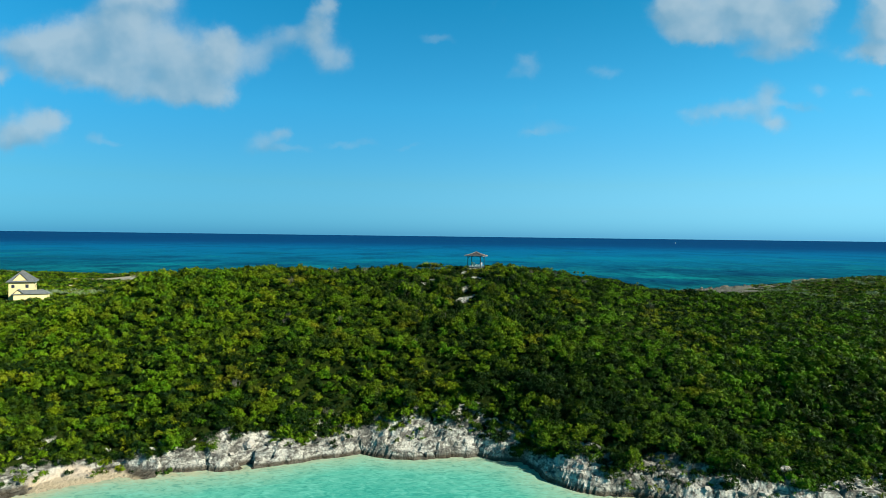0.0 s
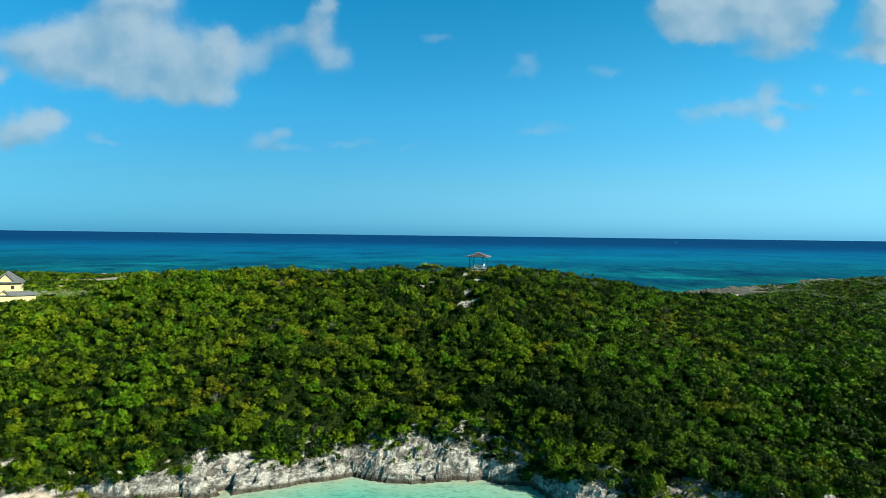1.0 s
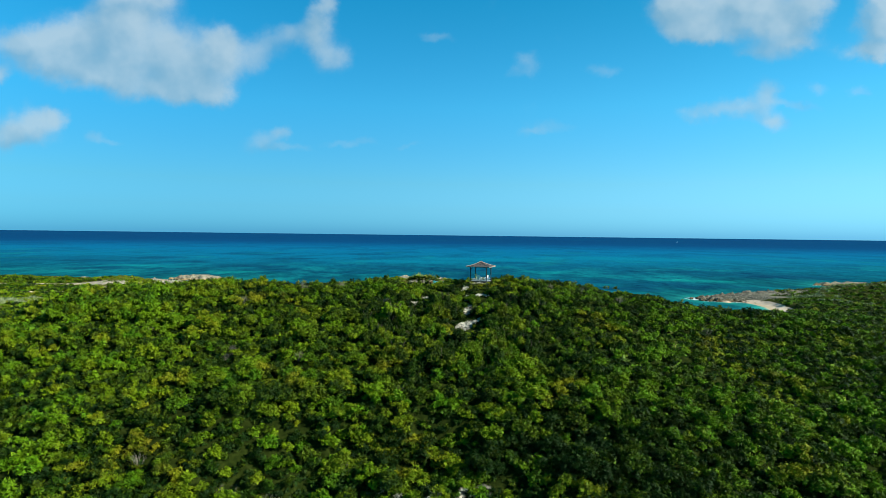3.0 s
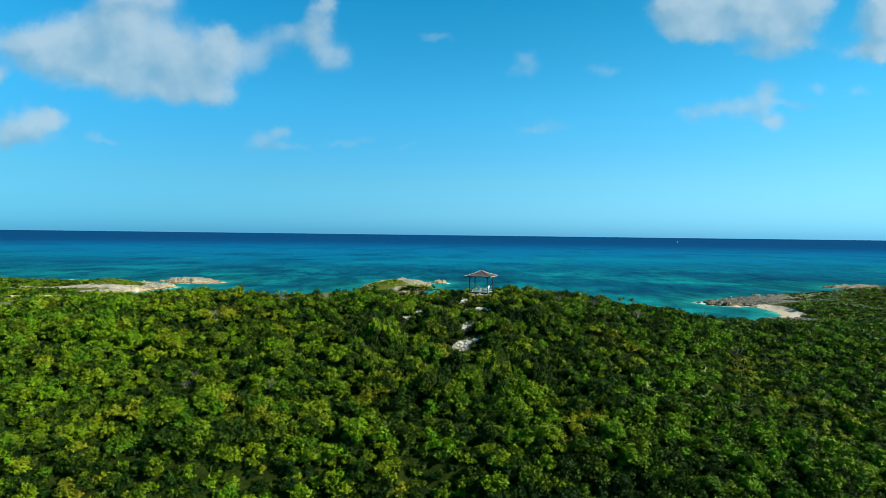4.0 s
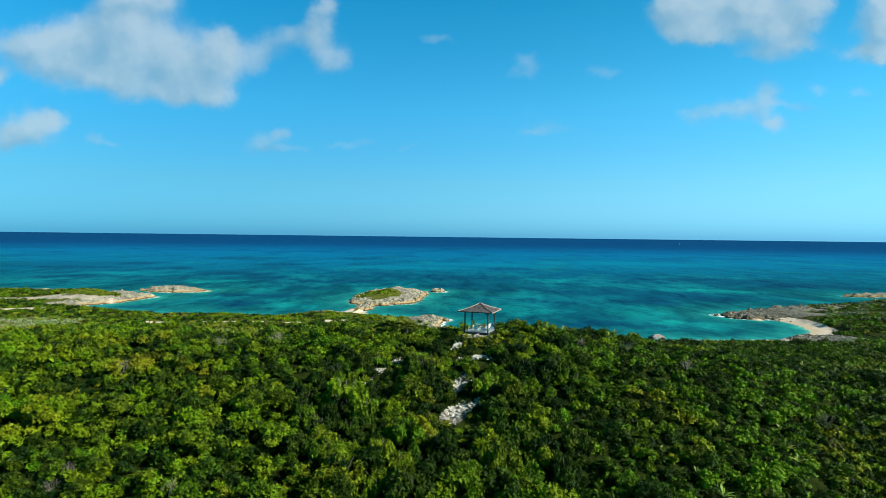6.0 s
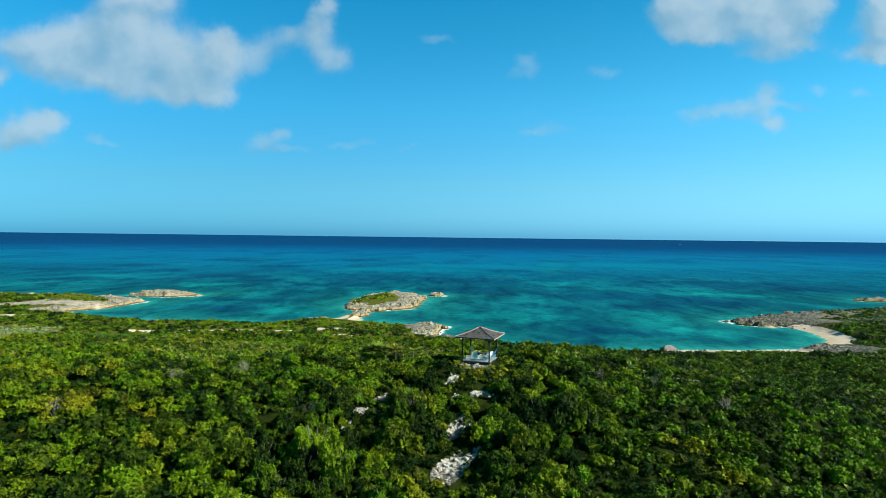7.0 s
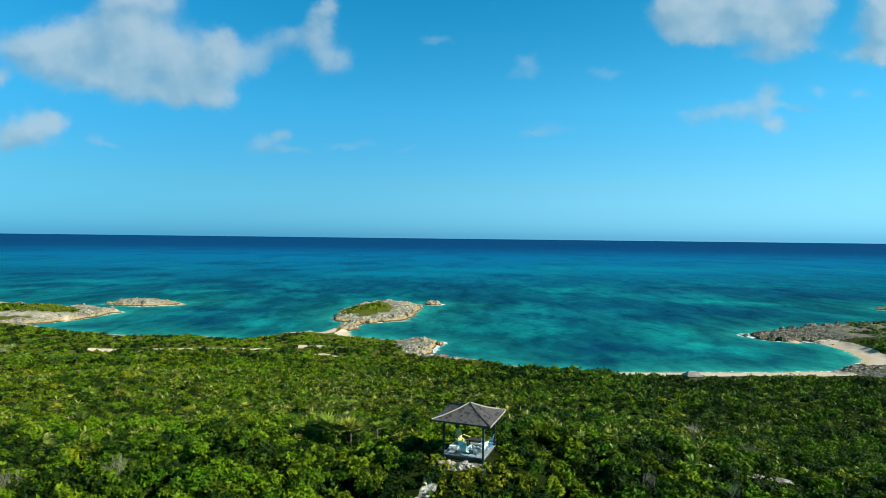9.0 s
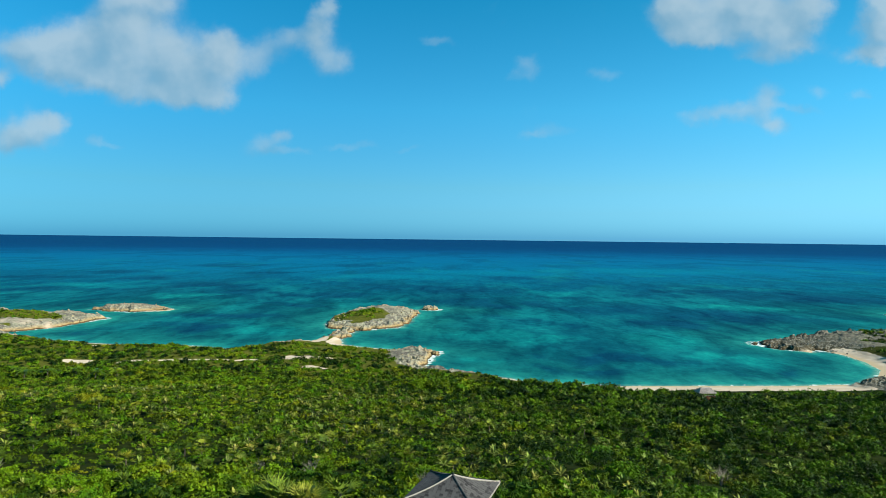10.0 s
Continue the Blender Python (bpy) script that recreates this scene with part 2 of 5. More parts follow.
ROCK = limestone("pale_limestone", rgb(0.30, 0.305, 0.262), rgb(0.098, 0.102, 0.090), rgb(0.26, 0.245, 0.195))[0]
DARK_ROCK = limestone("weathered_limestone", rgb(0.17, 0.174, 0.145), rgb(0.026, 0.030, 0.026), rgb(0.15, 0.145, 0.105))[0]


def ground_material():
    """Leaf litter under the scrub, bare limestone on cliffs and path, sand on the beaches."""
    m, n, out = material("island_ground")
    at = place(n)
    height = n.add("ShaderNodeSeparateXYZ", {0: at}).outputs[2]
    big = n.noise(at, 0.22, 4.0, 0.6).outputs[0]
    mid = n.noise(at, 1.1, 6.0, 0.68, 0.5).outputs[0]
    bent = n.add("ShaderNodeVectorMath", {0: at, 1: n.noise(at, 0.7, 3.0).outputs["Color"]}, operation="ADD").outputs[0]
    crack = n.add("ShaderNodeTexVoronoi", {"Vector": bent, "Scale": 0.55}, feature="DISTANCE_TO_EDGE").outputs["Distance"]
    pits = n.add("ShaderNodeTexVoronoi", {"Vector": bent, "Scale": 1.9}, feature="DISTANCE_TO_EDGE").outputs["Distance"]
    grain = n.noise(at, 7.0, 4.0, 0.7).outputs[0]
    fresh = n.mix(attribute(n, "seaward"), rgb(0.345, 0.350, 0.290), rgb(0.225, 0.230, 0.160))
    stone = n.mix(n.smooth(n.math("ADD", n.math("MULTIPLY", big, 0.5), n.math("MULTIPLY", mid, 0.9)), 0.60, 0.80), fresh, rgb(0.094, 0.093, 0.076))
    strata = n.noise(n.scaled(at, 0.30, 0.30, 2.4), 1.1, 4.0, 0.65, 0.5).outputs[0]
    stone = n.mix(n.smooth(strata, 0.50, 0.62, 0.0, 0.66), stone, rgb(0.075, 0.076, 0.062))
    stone = n.mix(n.smooth(mid, 0.44, 0.30), stone, rgb(0.27, 0.25, 0.205))
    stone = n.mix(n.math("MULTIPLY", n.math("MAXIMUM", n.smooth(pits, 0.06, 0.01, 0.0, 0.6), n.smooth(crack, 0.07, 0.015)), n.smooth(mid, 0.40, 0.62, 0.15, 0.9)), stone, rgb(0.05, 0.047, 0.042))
    # rock that faces the open sea weathers ochre near the water
    ochre = n.math("MULTIPLY", attribute(n, "seaward"), n.smooth(n.math("ADD", height, n.math("MULTIPLY", mid, 2.0)), 2.7, 1.5))
    stone = n.mix(n.math("MULTIPLY", ochre, 0.7), stone, rgb(0.27, 0.19, 0.075))
    stone = n.mix(n.math("MULTIPLY", attribute(n, "dark"), 0.80), stone, n.mix(n.smooth(mid, 0.48, 0.62), rgb(0.008, 0.012, 0.009), rgb(0.17, 0.176, 0.145)))
    # dark waterline stain, with the shade of the undercut painted into it
    waterline_band = n.smooth(n.math("ADD", height, n.math("MULTIPLY", mid, 0.9)), 1.12, 0.72)
    stone = n.mix(n.math("MULTIPLY", waterline_band, 0.85), stone, rgb(0.030, 0.024, 0.014))
    sand = n.mix(n.smooth(n.math("ADD", big, n.math("MULTIPLY", grain, 0.3)), 0.45, 0.85), rgb(0.40, 0.355, 0.27), rgb(0.32, 0.275, 0.20))
    sand = n.mix(n.smooth(height, 0.45, 0.1), sand, rgb(0.32, 0.27, 0.17))
    # leaf litter, near black: shade under the bushes is painted into its colour
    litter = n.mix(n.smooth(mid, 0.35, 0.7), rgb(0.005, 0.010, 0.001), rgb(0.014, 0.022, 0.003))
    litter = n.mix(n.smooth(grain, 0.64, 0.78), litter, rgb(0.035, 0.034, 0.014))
    turf = n.mix(n.smooth(n.math("ADD", n.math("MULTIPLY", mid, 0.6), n.math("MULTIPLY", grain, 0.5)), 0.38, 0.75), rgb(0.026, 0.040, 0.005), rgb(0.085, 0.088, 0.014))
    litter = n.mix(attribute(n, "turf"), litter, turf)
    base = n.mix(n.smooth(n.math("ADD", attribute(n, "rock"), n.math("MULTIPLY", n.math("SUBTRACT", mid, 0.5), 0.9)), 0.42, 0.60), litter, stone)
    base = n.mix(n.smooth(n.math("ADD", attribute(n, "sand"), n.math("MULTIPLY", n.math("SUBTRACT", big, 0.5), 0.5)), 0.42, 0.58), base, sand)
    relief = n.math("ADD", n.math("MULTIPLY", mid, 0.5), n.math("ADD", n.math("MULTIPLY", n.math("ADD", pits, strata), 0.3), n.math("MULTIPLY", grain, 0.15)))
    rough_here = n.math("MULTIPLY", attribute(n, "rock"), 0.95)
    s = n.add("ShaderNodeBsdfPrincipled", {"Base Color": base, "Roughness": 0.95, "Specular IOR Level": 0.03,
              "Normal": bump(n, relief, n.math("ADD", rough_here, 0.05), 0.7)})
    n.tree.links.new(s.outputs[0], out.inputs[0])
    return m


GROUND = ground_material()


# seagrass beds and clean sand flats: centre, half width and half depth in metres
BEDS = [(-356, 621, 60, 24), (-322, 705, 24, 36), (-254, 617, 24, 22), (-280, 501, 26, 17), (-172, 555, 28, 22), (-120, 501, 28, 17), (-170, 715, 24, 24),
        (-82, 431, 18, 9), (-71, 487, 32, 19), (-33, 554, 34, 26), (13, 541, 42, 36), (70, 672, 30, 28), (39, 452, 40, 30), (130, 512, 28, 25),
        (90, 429, 34, 18), (61, 296, 22, 8), (49, 274, 15, 6), (216, 544, 75, 16), (257, 507, 58, 32), (154, 400, 38, 22), (100, 277, 14, 5)]
BEDS += [(-115, 889, 50, 40), (-253, 855, 48, 48), (-99, 346, 19, 8), (-117, 345, 11, 5), (-136, 322, 8, 5), (-101, 382, 24, 10), (53, 375, 17, 11), (109, 371, 20, 16)]
FLATS = [(22, 340, 19, 11), (47, 329, 14, 9), (9, 283, 11, 8), (99, 332, 15, 16), (92, 300, 10, 8), (93, 519, 32, 18), (-69, 348, 14, 13),
         (111, 292, 12, 8), (48, 758, 90, 48), (-157, 481, 20, 15), (-38, 677, 80, 36), (-248, 544, 36, 22), (175, 443, 32, 16), (262, 835, 140, 70)]


def sea_material():
    """Clear water over sand and seagrass: colour by depth, dark beds of grass, wind ripples."""
    m, n, out = material("sea_water")
    at = place(n)
    far = attribute(n, "offshore")
    cove = attribute(n, "cove")
    drift = n.scaled(at, 1.0, 0.5, 1.0)
    beds = n.noise(drift, 0.0105, 4.0, 0.58, 0.9).outputs[0]
    small = n.noise(drift, 0.032, 4.0, 0.62, 0.8).outputs[0]
    sandy = n.noise(n.scaled(at, 1.0, 0.45, 1.0), 0.017, 4.0, 0.58, 0.6).outputs[1]
    sandy = n.add("ShaderNodeSeparateXYZ", {0: sandy}).outputs[1]
    depth = n.math("ADD", far, n.math("MULTIPLY", n.math("SUBTRACT", small, 0.5), n.math("MINIMUM", n.math("MULTIPLY", far, 1.1), 120.0)))
    deep = n.ramp(n.math("POWER", n.math("MULTIPLY", depth, 1 / 2400.0, clamp=True), 0.42), [
        (0.0, (0.14, 0.25, 0.19)), (0.055, (0.008, 0.140, 0.128)), (0.11, (0.003, 0.080, 0.085)), (0.17, (0.0012, 0.054, 0.070)), (0.30, (0.001, 0.063, 0.102)),
        (0.46, (0.001, 0.086, 0.160)), (0.62, (0.001, 0.078, 0.164)), (0.74, (0.001, 0.052, 0.130)), (0.84, (0.001, 0.034, 0.100)), (1.0, (0.001, 0.030, 0.090))])
    # clean sand shows turquoise, seagrass beds show dark
    bright = n.math("MULTIPLY", n.smooth(sandy, 0.52, 0.66), n.math("MULTIPLY", n.smooth(far, 8.0, 30.0), n.smooth(far, 900.0, 200.0, 0.12, 1.0)))
    deep = n.mix(n.math("MULTIPLY", bright, 0.55), deep, rgb(0.003, 0.125, 0.142))
    grass = n.math("MULTIPLY", n.smooth(beds, 0.485, 0.60), n.math("MULTIPLY", n.smooth(far, 15.0, 60.0), n.smooth(far, 2600.0, 900.0, 0.2, 1.0)))
    patch = n.math("MULTIPLY", n.smooth(small, 0.45, 0.62), n.math("MULTIPLY", n.smooth(far, 6.0, 24.0), n.smooth(far, 700.0, 250.0, 0.15, 1.0)))
    deep = n.mix(n.math("MULTIPLY", grass, 0.30), deep, rgb(0.001, 0.030, 0.070))
    deep = n.mix(n.math("MULTIPLY", patch, 0.40), deep, rgb(0.0015, 0.042, 0.062))
    # the beds and sand flats that lie off this shore, with ragged edges
    ragged = n.add("ShaderNodeVectorMath", {0: n.noise(drift, 0.028, 5.0, 0.62).outputs["Color"], 1: (0.5, 0.5, 0.5)}, operation="SUBTRACT").outputs[0]
    ragged = n.add("ShaderNodeVectorMath", {0: ragged, 1: (62, 74, 0)}, operation="MULTIPLY").outputs[0]
    ragged = n.add("ShaderNodeVectorMath", {0: at, 1: ragged}, operation="ADD").outputs[0]
    for patches, colour, most in ((FLATS, n.mix(n.smooth(far, 60.0, 260.0), rgb(0.003, 0.160, 0.155), rgb(0.001, 0.118, 0.178)), 0.6), (BEDS, rgb(0.001, 0.030, 0.068), 0.66)):
        total = 0.0
        for cx, cy, rx, ry in patches:
            spot = n.add("ShaderNodeMapping", {"Vector": ragged, "Location": (-cx / rx, -cy / ry, 0), "Scale": (1 / rx, 1 / ry, 0)}).outputs[0]
            spread = n.add("ShaderNodeVectorMath", {0: spot}, operation="LENGTH").outputs["Value"]
            total = n.math("MAXIMUM", total, n.smooth(spread, 1.5, 0.35))
        deep = n.mix(n.math("MULTIPLY", n.math("MULTIPLY", n.math("MULTIPLY", total, n.smooth(small, 0.34, 0.52, 0.35, 1.0)), n.smooth(far, 4.0, 16.0)), most), deep, colour)
    mottle = n.noise(n.scaled(at, 1.0, 0.42, 1.0), 0.075, 6.0, 0.64, 0.5).outputs[0]
    mottled = n.ramp(mottle, [(0.36, (0.50, 0.62, 0.72)), (0.5, (1.0, 1.0, 1.0)), (0.64, (1.5, 1.32, 1.2))])
    deep = n.mix(n.smooth(far, 330.0, 40.0), deep, n.mix(1.0, deep, mottled, "MULTIPLY"))
    # light and dark sides of small waves, put into the water colour
    streak = n.noise(n.scaled(at, 0.8, 0.8, 1.0), 0.34, 5.0, 0.68, 0.4).outputs[0]
    deep = n.mix(1.0, deep, n.ramp(streak, [(0.32, (0.70, 0.76, 0.83)), (0.5, (1.0, 1.0, 1.0)), (0.68, (1.3, 1.2, 1.14))]), "MULTIPLY")
    # sheltered cove: bright water over clean sand, with a lace of ripple light painted in
    lace = n.noise(n.scaled(at, 0.8, 1.5, 1.0), 0.9, 4.0, 0.6, 1.2).outputs[0]
    shoal = n.ramp(n.math("MULTIPLY", far, 1 / 14.0, clamp=True), [
        (0.0, (0.29, 0.28, 0.17)), (0.14, (0.17, 0.29, 0.19)), (0.45, (0.066, 0.275, 0.195)), (1.0, (0.030, 0.235, 0.175))])
    shoal = n.mix(n.math("MULTIPLY", n.smooth(lace, 0.45, 0.72), 0.45), shoal, rgb(0.13, 0.39, 0.30))
    shoal = n.mix(n.math("MULTIPLY", n.smooth(lace, 0.50, 0.34), 0.45), shoal, rgb(0.010, 0.155, 0.12))
    base = n.mix(cove, deep, shoal)
    # a thin wash of foam where swell meets the shore
    froth = n.noise(at, 0.55, 4.0, 0.65).outputs[0]
    reach = n.math("ADD", 0.85, n.math("MULTIPLY", attribute(n, "surf"), 2.6))
    wash = n.math("MULTIPLY", n.smooth(n.math("DIVIDE", n.math("ADD", far, n.math("MULTIPLY", n.math("SUBTRACT", froth, 0.46), 9.0)), reach), 1.0, 0.5), n.math("SUBTRACT", 1.0, cove))
    base = n.mix(n.math("MULTIPLY", wash, 0.7), base, rgb(0.52, 0.60, 0.60))
    chop = n.noise(n.scaled(at, 0.55, 1.2, 1.0), 0.55, 5.0, 0.65).outputs[0]
    ripple = n.noise(n.scaled(at, 0.8, 1.6, 1.0), 2.2, 3.0, 0.6).outputs[0]
    normal = bump(n, n.math("ADD", chop, n.math("MULTIPLY", ripple, 0.3)), 0.45, 0.5)
    d = n.add("ShaderNodeBsdfDiffuse", {"Color": base, "Normal": normal})
    g = n.add("ShaderNodeBsdfGlossy", {"Color": rgb(0.8, 0.9, 0.95), "Roughness": 0.22, "Normal": normal})
    s = n.add("ShaderNodeMixShader", {0: 0.018, 1: d.outputs[0], 2: g.outputs[0]})
    n.tree.links.new(s.outputs[0], out.inputs[0])
    return m


SEA = sea_material()


# ---------------------------------------------------------------- the lie of the land
def lattice(ix, iy, seed):
    h = (ix * 374761393 + iy * 668265263 + seed * 974634777) & 0xFFFFFFFF
    h = ((h ^ (h >> 13)) * 1274126177) & 0xFFFFFFFF
    return ((h ^ (h >> 16)) & 0xFFFF) / 65535.0


def value_noise(x, y, seed):
    ix, iy = np.floor(x).astype(np.int64), np.floor(y).astype(np.int64)
    fx, fy = x - ix, y - iy
    fx, fy = fx * fx * (3 - 2 * fx), fy * fy * (3 - 2 * fy)
    a = lattice(ix, iy, seed) * (1 - fx) + lattice(ix + 1, iy, seed) * fx
    b = lattice(ix, iy + 1, seed) * (1 - fx) + lattice(ix + 1, iy + 1, seed) * fx
    return a * (1 - fy) + b * fy


def fbm(x, y, scale, octaves=4, seed=1, gain=0.5):
    """Fractal noise about zero, within about one."""
    total, amp, f = 0.0, 1.0, 1.0 / scale
    for k in range(octaves):
        total = total + amp * (value_noise(x * f + 17.3 * k, y * f - 9.1 * k, seed + k) * 2 - 1)
        amp, f = amp * gain, f * 2.03
    return total


def blocks(x, y, size, seed):
    """Broken rock: a value for the block at each place, and how near its edge is."""
    x, y = x / size, y / size
    ix, iy = np.floor(x).astype(np.int64), np.floor(y).astype(np.int64)
    first, second, mark = np.full(np.shape(x), 9.0), np.full(np.shape(x), 9.0), np.zeros(np.shape(x))
    for a in (-1, 0, 1):
        for b in (-1, 0, 1):
            d = np.hypot(ix + a + lattice(ix + a, iy + b, seed) - x, iy + b + lattice(ix + a, iy + b, seed + 5) - y)
            near = d < first
            second = np.where(near, first, np.minimum(second, d))
            mark = np.where(near, lattice(ix + a, iy + b, seed + 9), mark)
            first = np.where(near, d, first)
    return mark, second - first


def step(v, lo, hi):
    t = np.clip((v - lo) / (hi - lo), 0, 1)
    return t * t * (3 - 2 * t)


def inside_by(poly, x, y):
    """Signed distance to a closed outline, positive inside."""
    best, odd = np.full(np.shape(x), 1e9), np.zeros(np.shape(x), bool)
    for (ax, ay), (bx, by) in zip(poly, poly[1:] + poly[:1]):
        ex, ey = bx - ax, by - ay
        t = np.clip(((x - ax) * ex + (y - ay) * ey) / (ex * ex + ey * ey), 0, 1)
        best = np.minimum(best, np.hypot(x - ax - t * ex, y - ay - t * ey))
        if ay != by:
            odd ^= ((ay > y) != (by > y)) & (x < ex * (y - ay) / (by - ay) + ax)
    return np.where(odd, best, -best)


COVE_SHORE = [(-420, 30), (-120, 52), (-62, 62), (-47, 65), (-43, 69), (-33, 70.6), (-25, 74), (-19, 76.5), (-12.7, 79.6), (-10, 81), (-6, 79.5),
              (2, 80), (6.5, 78.5), (11, 76), (15, 70.5), (18.6, 68.3), (24, 65.8), (36, 63), (50, 61), (90, 54), (420, 40)]
EAST_SHORE = [(420, 420), (300, 385), (232, 366), (205, 354), (176, 345), (150, 338), (127, 327), (124, 323), (129, 312), (136, 307), (141.5, 311), (145, 303), (144.5, 292), (140.5, 279),
              (133, 270), (121, 260.5), (100, 257.6), (85, 257), (69, 256.2), (54, 255.5), (40, 257.2), (25, 262), (14, 266.5), (4, 270)]
NORTH_SHORE = [(0, 274), (1, 283), (5, 298), (0, 302), (-10, 303), (-21, 306.5), (-29.5, 312), (-31, 324), (-29, 340), (-34, 344), (-37, 326), (-42, 316), (-52, 306),
               (-67, 301), (-83, 306), (-110, 306), (-127, 312), (-140, 316), (-155, 322), (-169, 326.5), (-160, 332), (-152.5, 341), (-149.5, 356), (-145.5, 368), (-152, 376), (-178, 384), (-220, 392), (-420, 420)]
MAINLAND = COVE_SHORE + EAST_SHORE + NORTH_SHORE
MIDDLE_ISLET = [(-44, 359), (-40, 349), (-33.5, 344), (-26, 345), (-11, 353), (-9, 375), (-5.5, 404), (-14, 412), (-28, 416), (-38, 405), (-43, 380)]
LITTLE_ROCK = [(-5, 417), (-1, 413.5), (4, 415), (5.5, 419), (0, 423), (-4, 421)]
WEST_ISLET = [(-173, 402), (-160, 396.5), (-146, 393.5), (-134, 399), (-131, 406), (-139, 414), (-158, 412)]
FAR_ROCK = [(244, 417), (256, 413), (278, 415), (284, 421), (258, 422)]


def land(x, y):
    """Metres inland from the nearest shore (at sea: minus), roughened."""
    sd = inside_by(MAINLAND, x, y)
    for islet in (MIDDLE_ISLET, LITTLE_ROCK, WEST_ISLET, FAR_ROCK):
        sd = np.maximum(sd, inside_by(islet, x, y))
    calm = step(x, 30, 50) * step(x, 150, 140) * step(y, 230, 245) * step(y, 315, 300)
    return sd + (1 - calm) * (fbm(x, y, 7.0, 4, 11) * 1.0)


def beach(x, y):
    return step(x, 8, 40) * step(x, 156, 146) * step(y, 232, 242) * step(y, 314, 305) * (1 - step(np.hypot(x - 128, y - 254), 13, 9) * 0.95)


def low_shore(x, y):
    """Where the land slips into the water with no ledge: the bay beside the spit and the western shore."""
    bay = step(x, -46, -38) * step(x, -2, -10) * step(y, 290, 298) * step(y, 326, 318)
    return np.maximum(bay, step(x, -150, -135) * step(x, -48, -62) * step(y, 282, 292))


def sandy_nook(x, y):
    """The little beach at the side of the cove, and the sand spit to the islet."""
    return np.maximum(np.exp(-((x + 41) / 7.0) ** 2 - ((y - 68) / 5.0) ** 2), 0.9 * np.exp(-((x + 33) / 15.0) ** 2 - ((y - 313) / 9.0) ** 2))


def trail(x, y):
    """How near to the bare limestone track up to the shelter, and its side track."""
    w = np.zeros(np.shape(x))
    for (ax, ay), (bx, by), half in (((3.8, 114.2), (5.2, 116.4), 1.15), ((5.8, 116.4), (6.5, 116.8), 0.6), ((4.4, 119.2), (4.7, 121.0), 1.0), ((5.3, 119.7), (5.6, 120.0), 0.5),
                                     ((4.8, 122.4), (5.1, 122.9), 0.5), ((6.5, 123.4), (8.1, 123.2), 0.4), ((4.4, 125.2), (4.8, 126.2), 0.35), ((5.0, 128.0), (8.6, 127.6), 0.5),
                                     ((-1.3, 124.6), (-2.2, 123.7), 0.45), ((-3.3, 122.2), (-3.9, 121.4), 0.35), ((-4.7, 120.0), (-5.3, 118.2), 0.4), ((9.9, 122.8), (11.6, 122.9), 0.65), ((12.4, 123.1), (13.4, 123.3), 0.55),
                                     ((10.4, 120.1), (11.3, 120.5), 0.35), ((2.5, 132.8), (4.8, 133.2), 0.45), ((10.6, 133.4), (13.5, 133.0), 0.4),
                                     ((21.5, 131.4), (24.5, 131.0), 0.7), ((26.8, 131.0), (29.5, 130.6), 0.8), ((56, 89), (59, 89.4), 0.42), ((-22.0, 104.0), (-21.0, 104.4), 0.4)):
        ex, ey = bx - ax, by - ay
        t = np.clip(((x - ax) * ex + (y - ay) * ey) / (ex * ex + ey * ey), 0, 1)
        d = np.hypot(x - ax - t * ex, y - ay - t * ey)
        d = d + fbm(x, y, 2.2, 3, 83) * 0.5
        w = np.maximum(w, step(d, half + 0.35, half - 0.45))
    return w


def bare_sand(x, y):
    """Sandy tracks and blowouts on the low ground behind the ridge."""
    w = np.zeros(np.shape(x))
    for (ax, ay), (bx, by), half in (((-84, 268), (-71, 269.5), 0.8), ((-70, 269.6), (-55, 272), 0.9), ((-55, 272), (-49, 274), 0.6), ((-101, 269), (-95, 268), 1.5), ((-30, 262), (-22, 259), 0.9),
                                     ((-39, 278), (-28, 277), 2.0), ((-142, 268), (-134, 272), 0.9), ((50, 215), (51.2, 215.4), 0.8), ((-110, 300), (-104, 301), 1.5), ((-186, 298), (-164, 305), 3.0)):
        ex, ey = bx - ax, by - ay
        t = np.clip(((x - ax) * ex + (y - ay) * ey) / (ex * ex + ey * ey), 0, 1)
        d = np.hypot(x - ax - t * ex, y - ay - t * ey) + fbm(x, y, 5.0, 3, 31) * 0.9
        w = np.maximum(w, step(d, half + 1.0, half - 0.4))
    return w


def field(x, y):
    """Silvery low shrubs beside the house."""
    return step(np.hypot((x + 150) / 31, (y - 260) / 17) + fbm(x, y, 9.0, 3, 171) * 0.25, 1.05, 0.85)


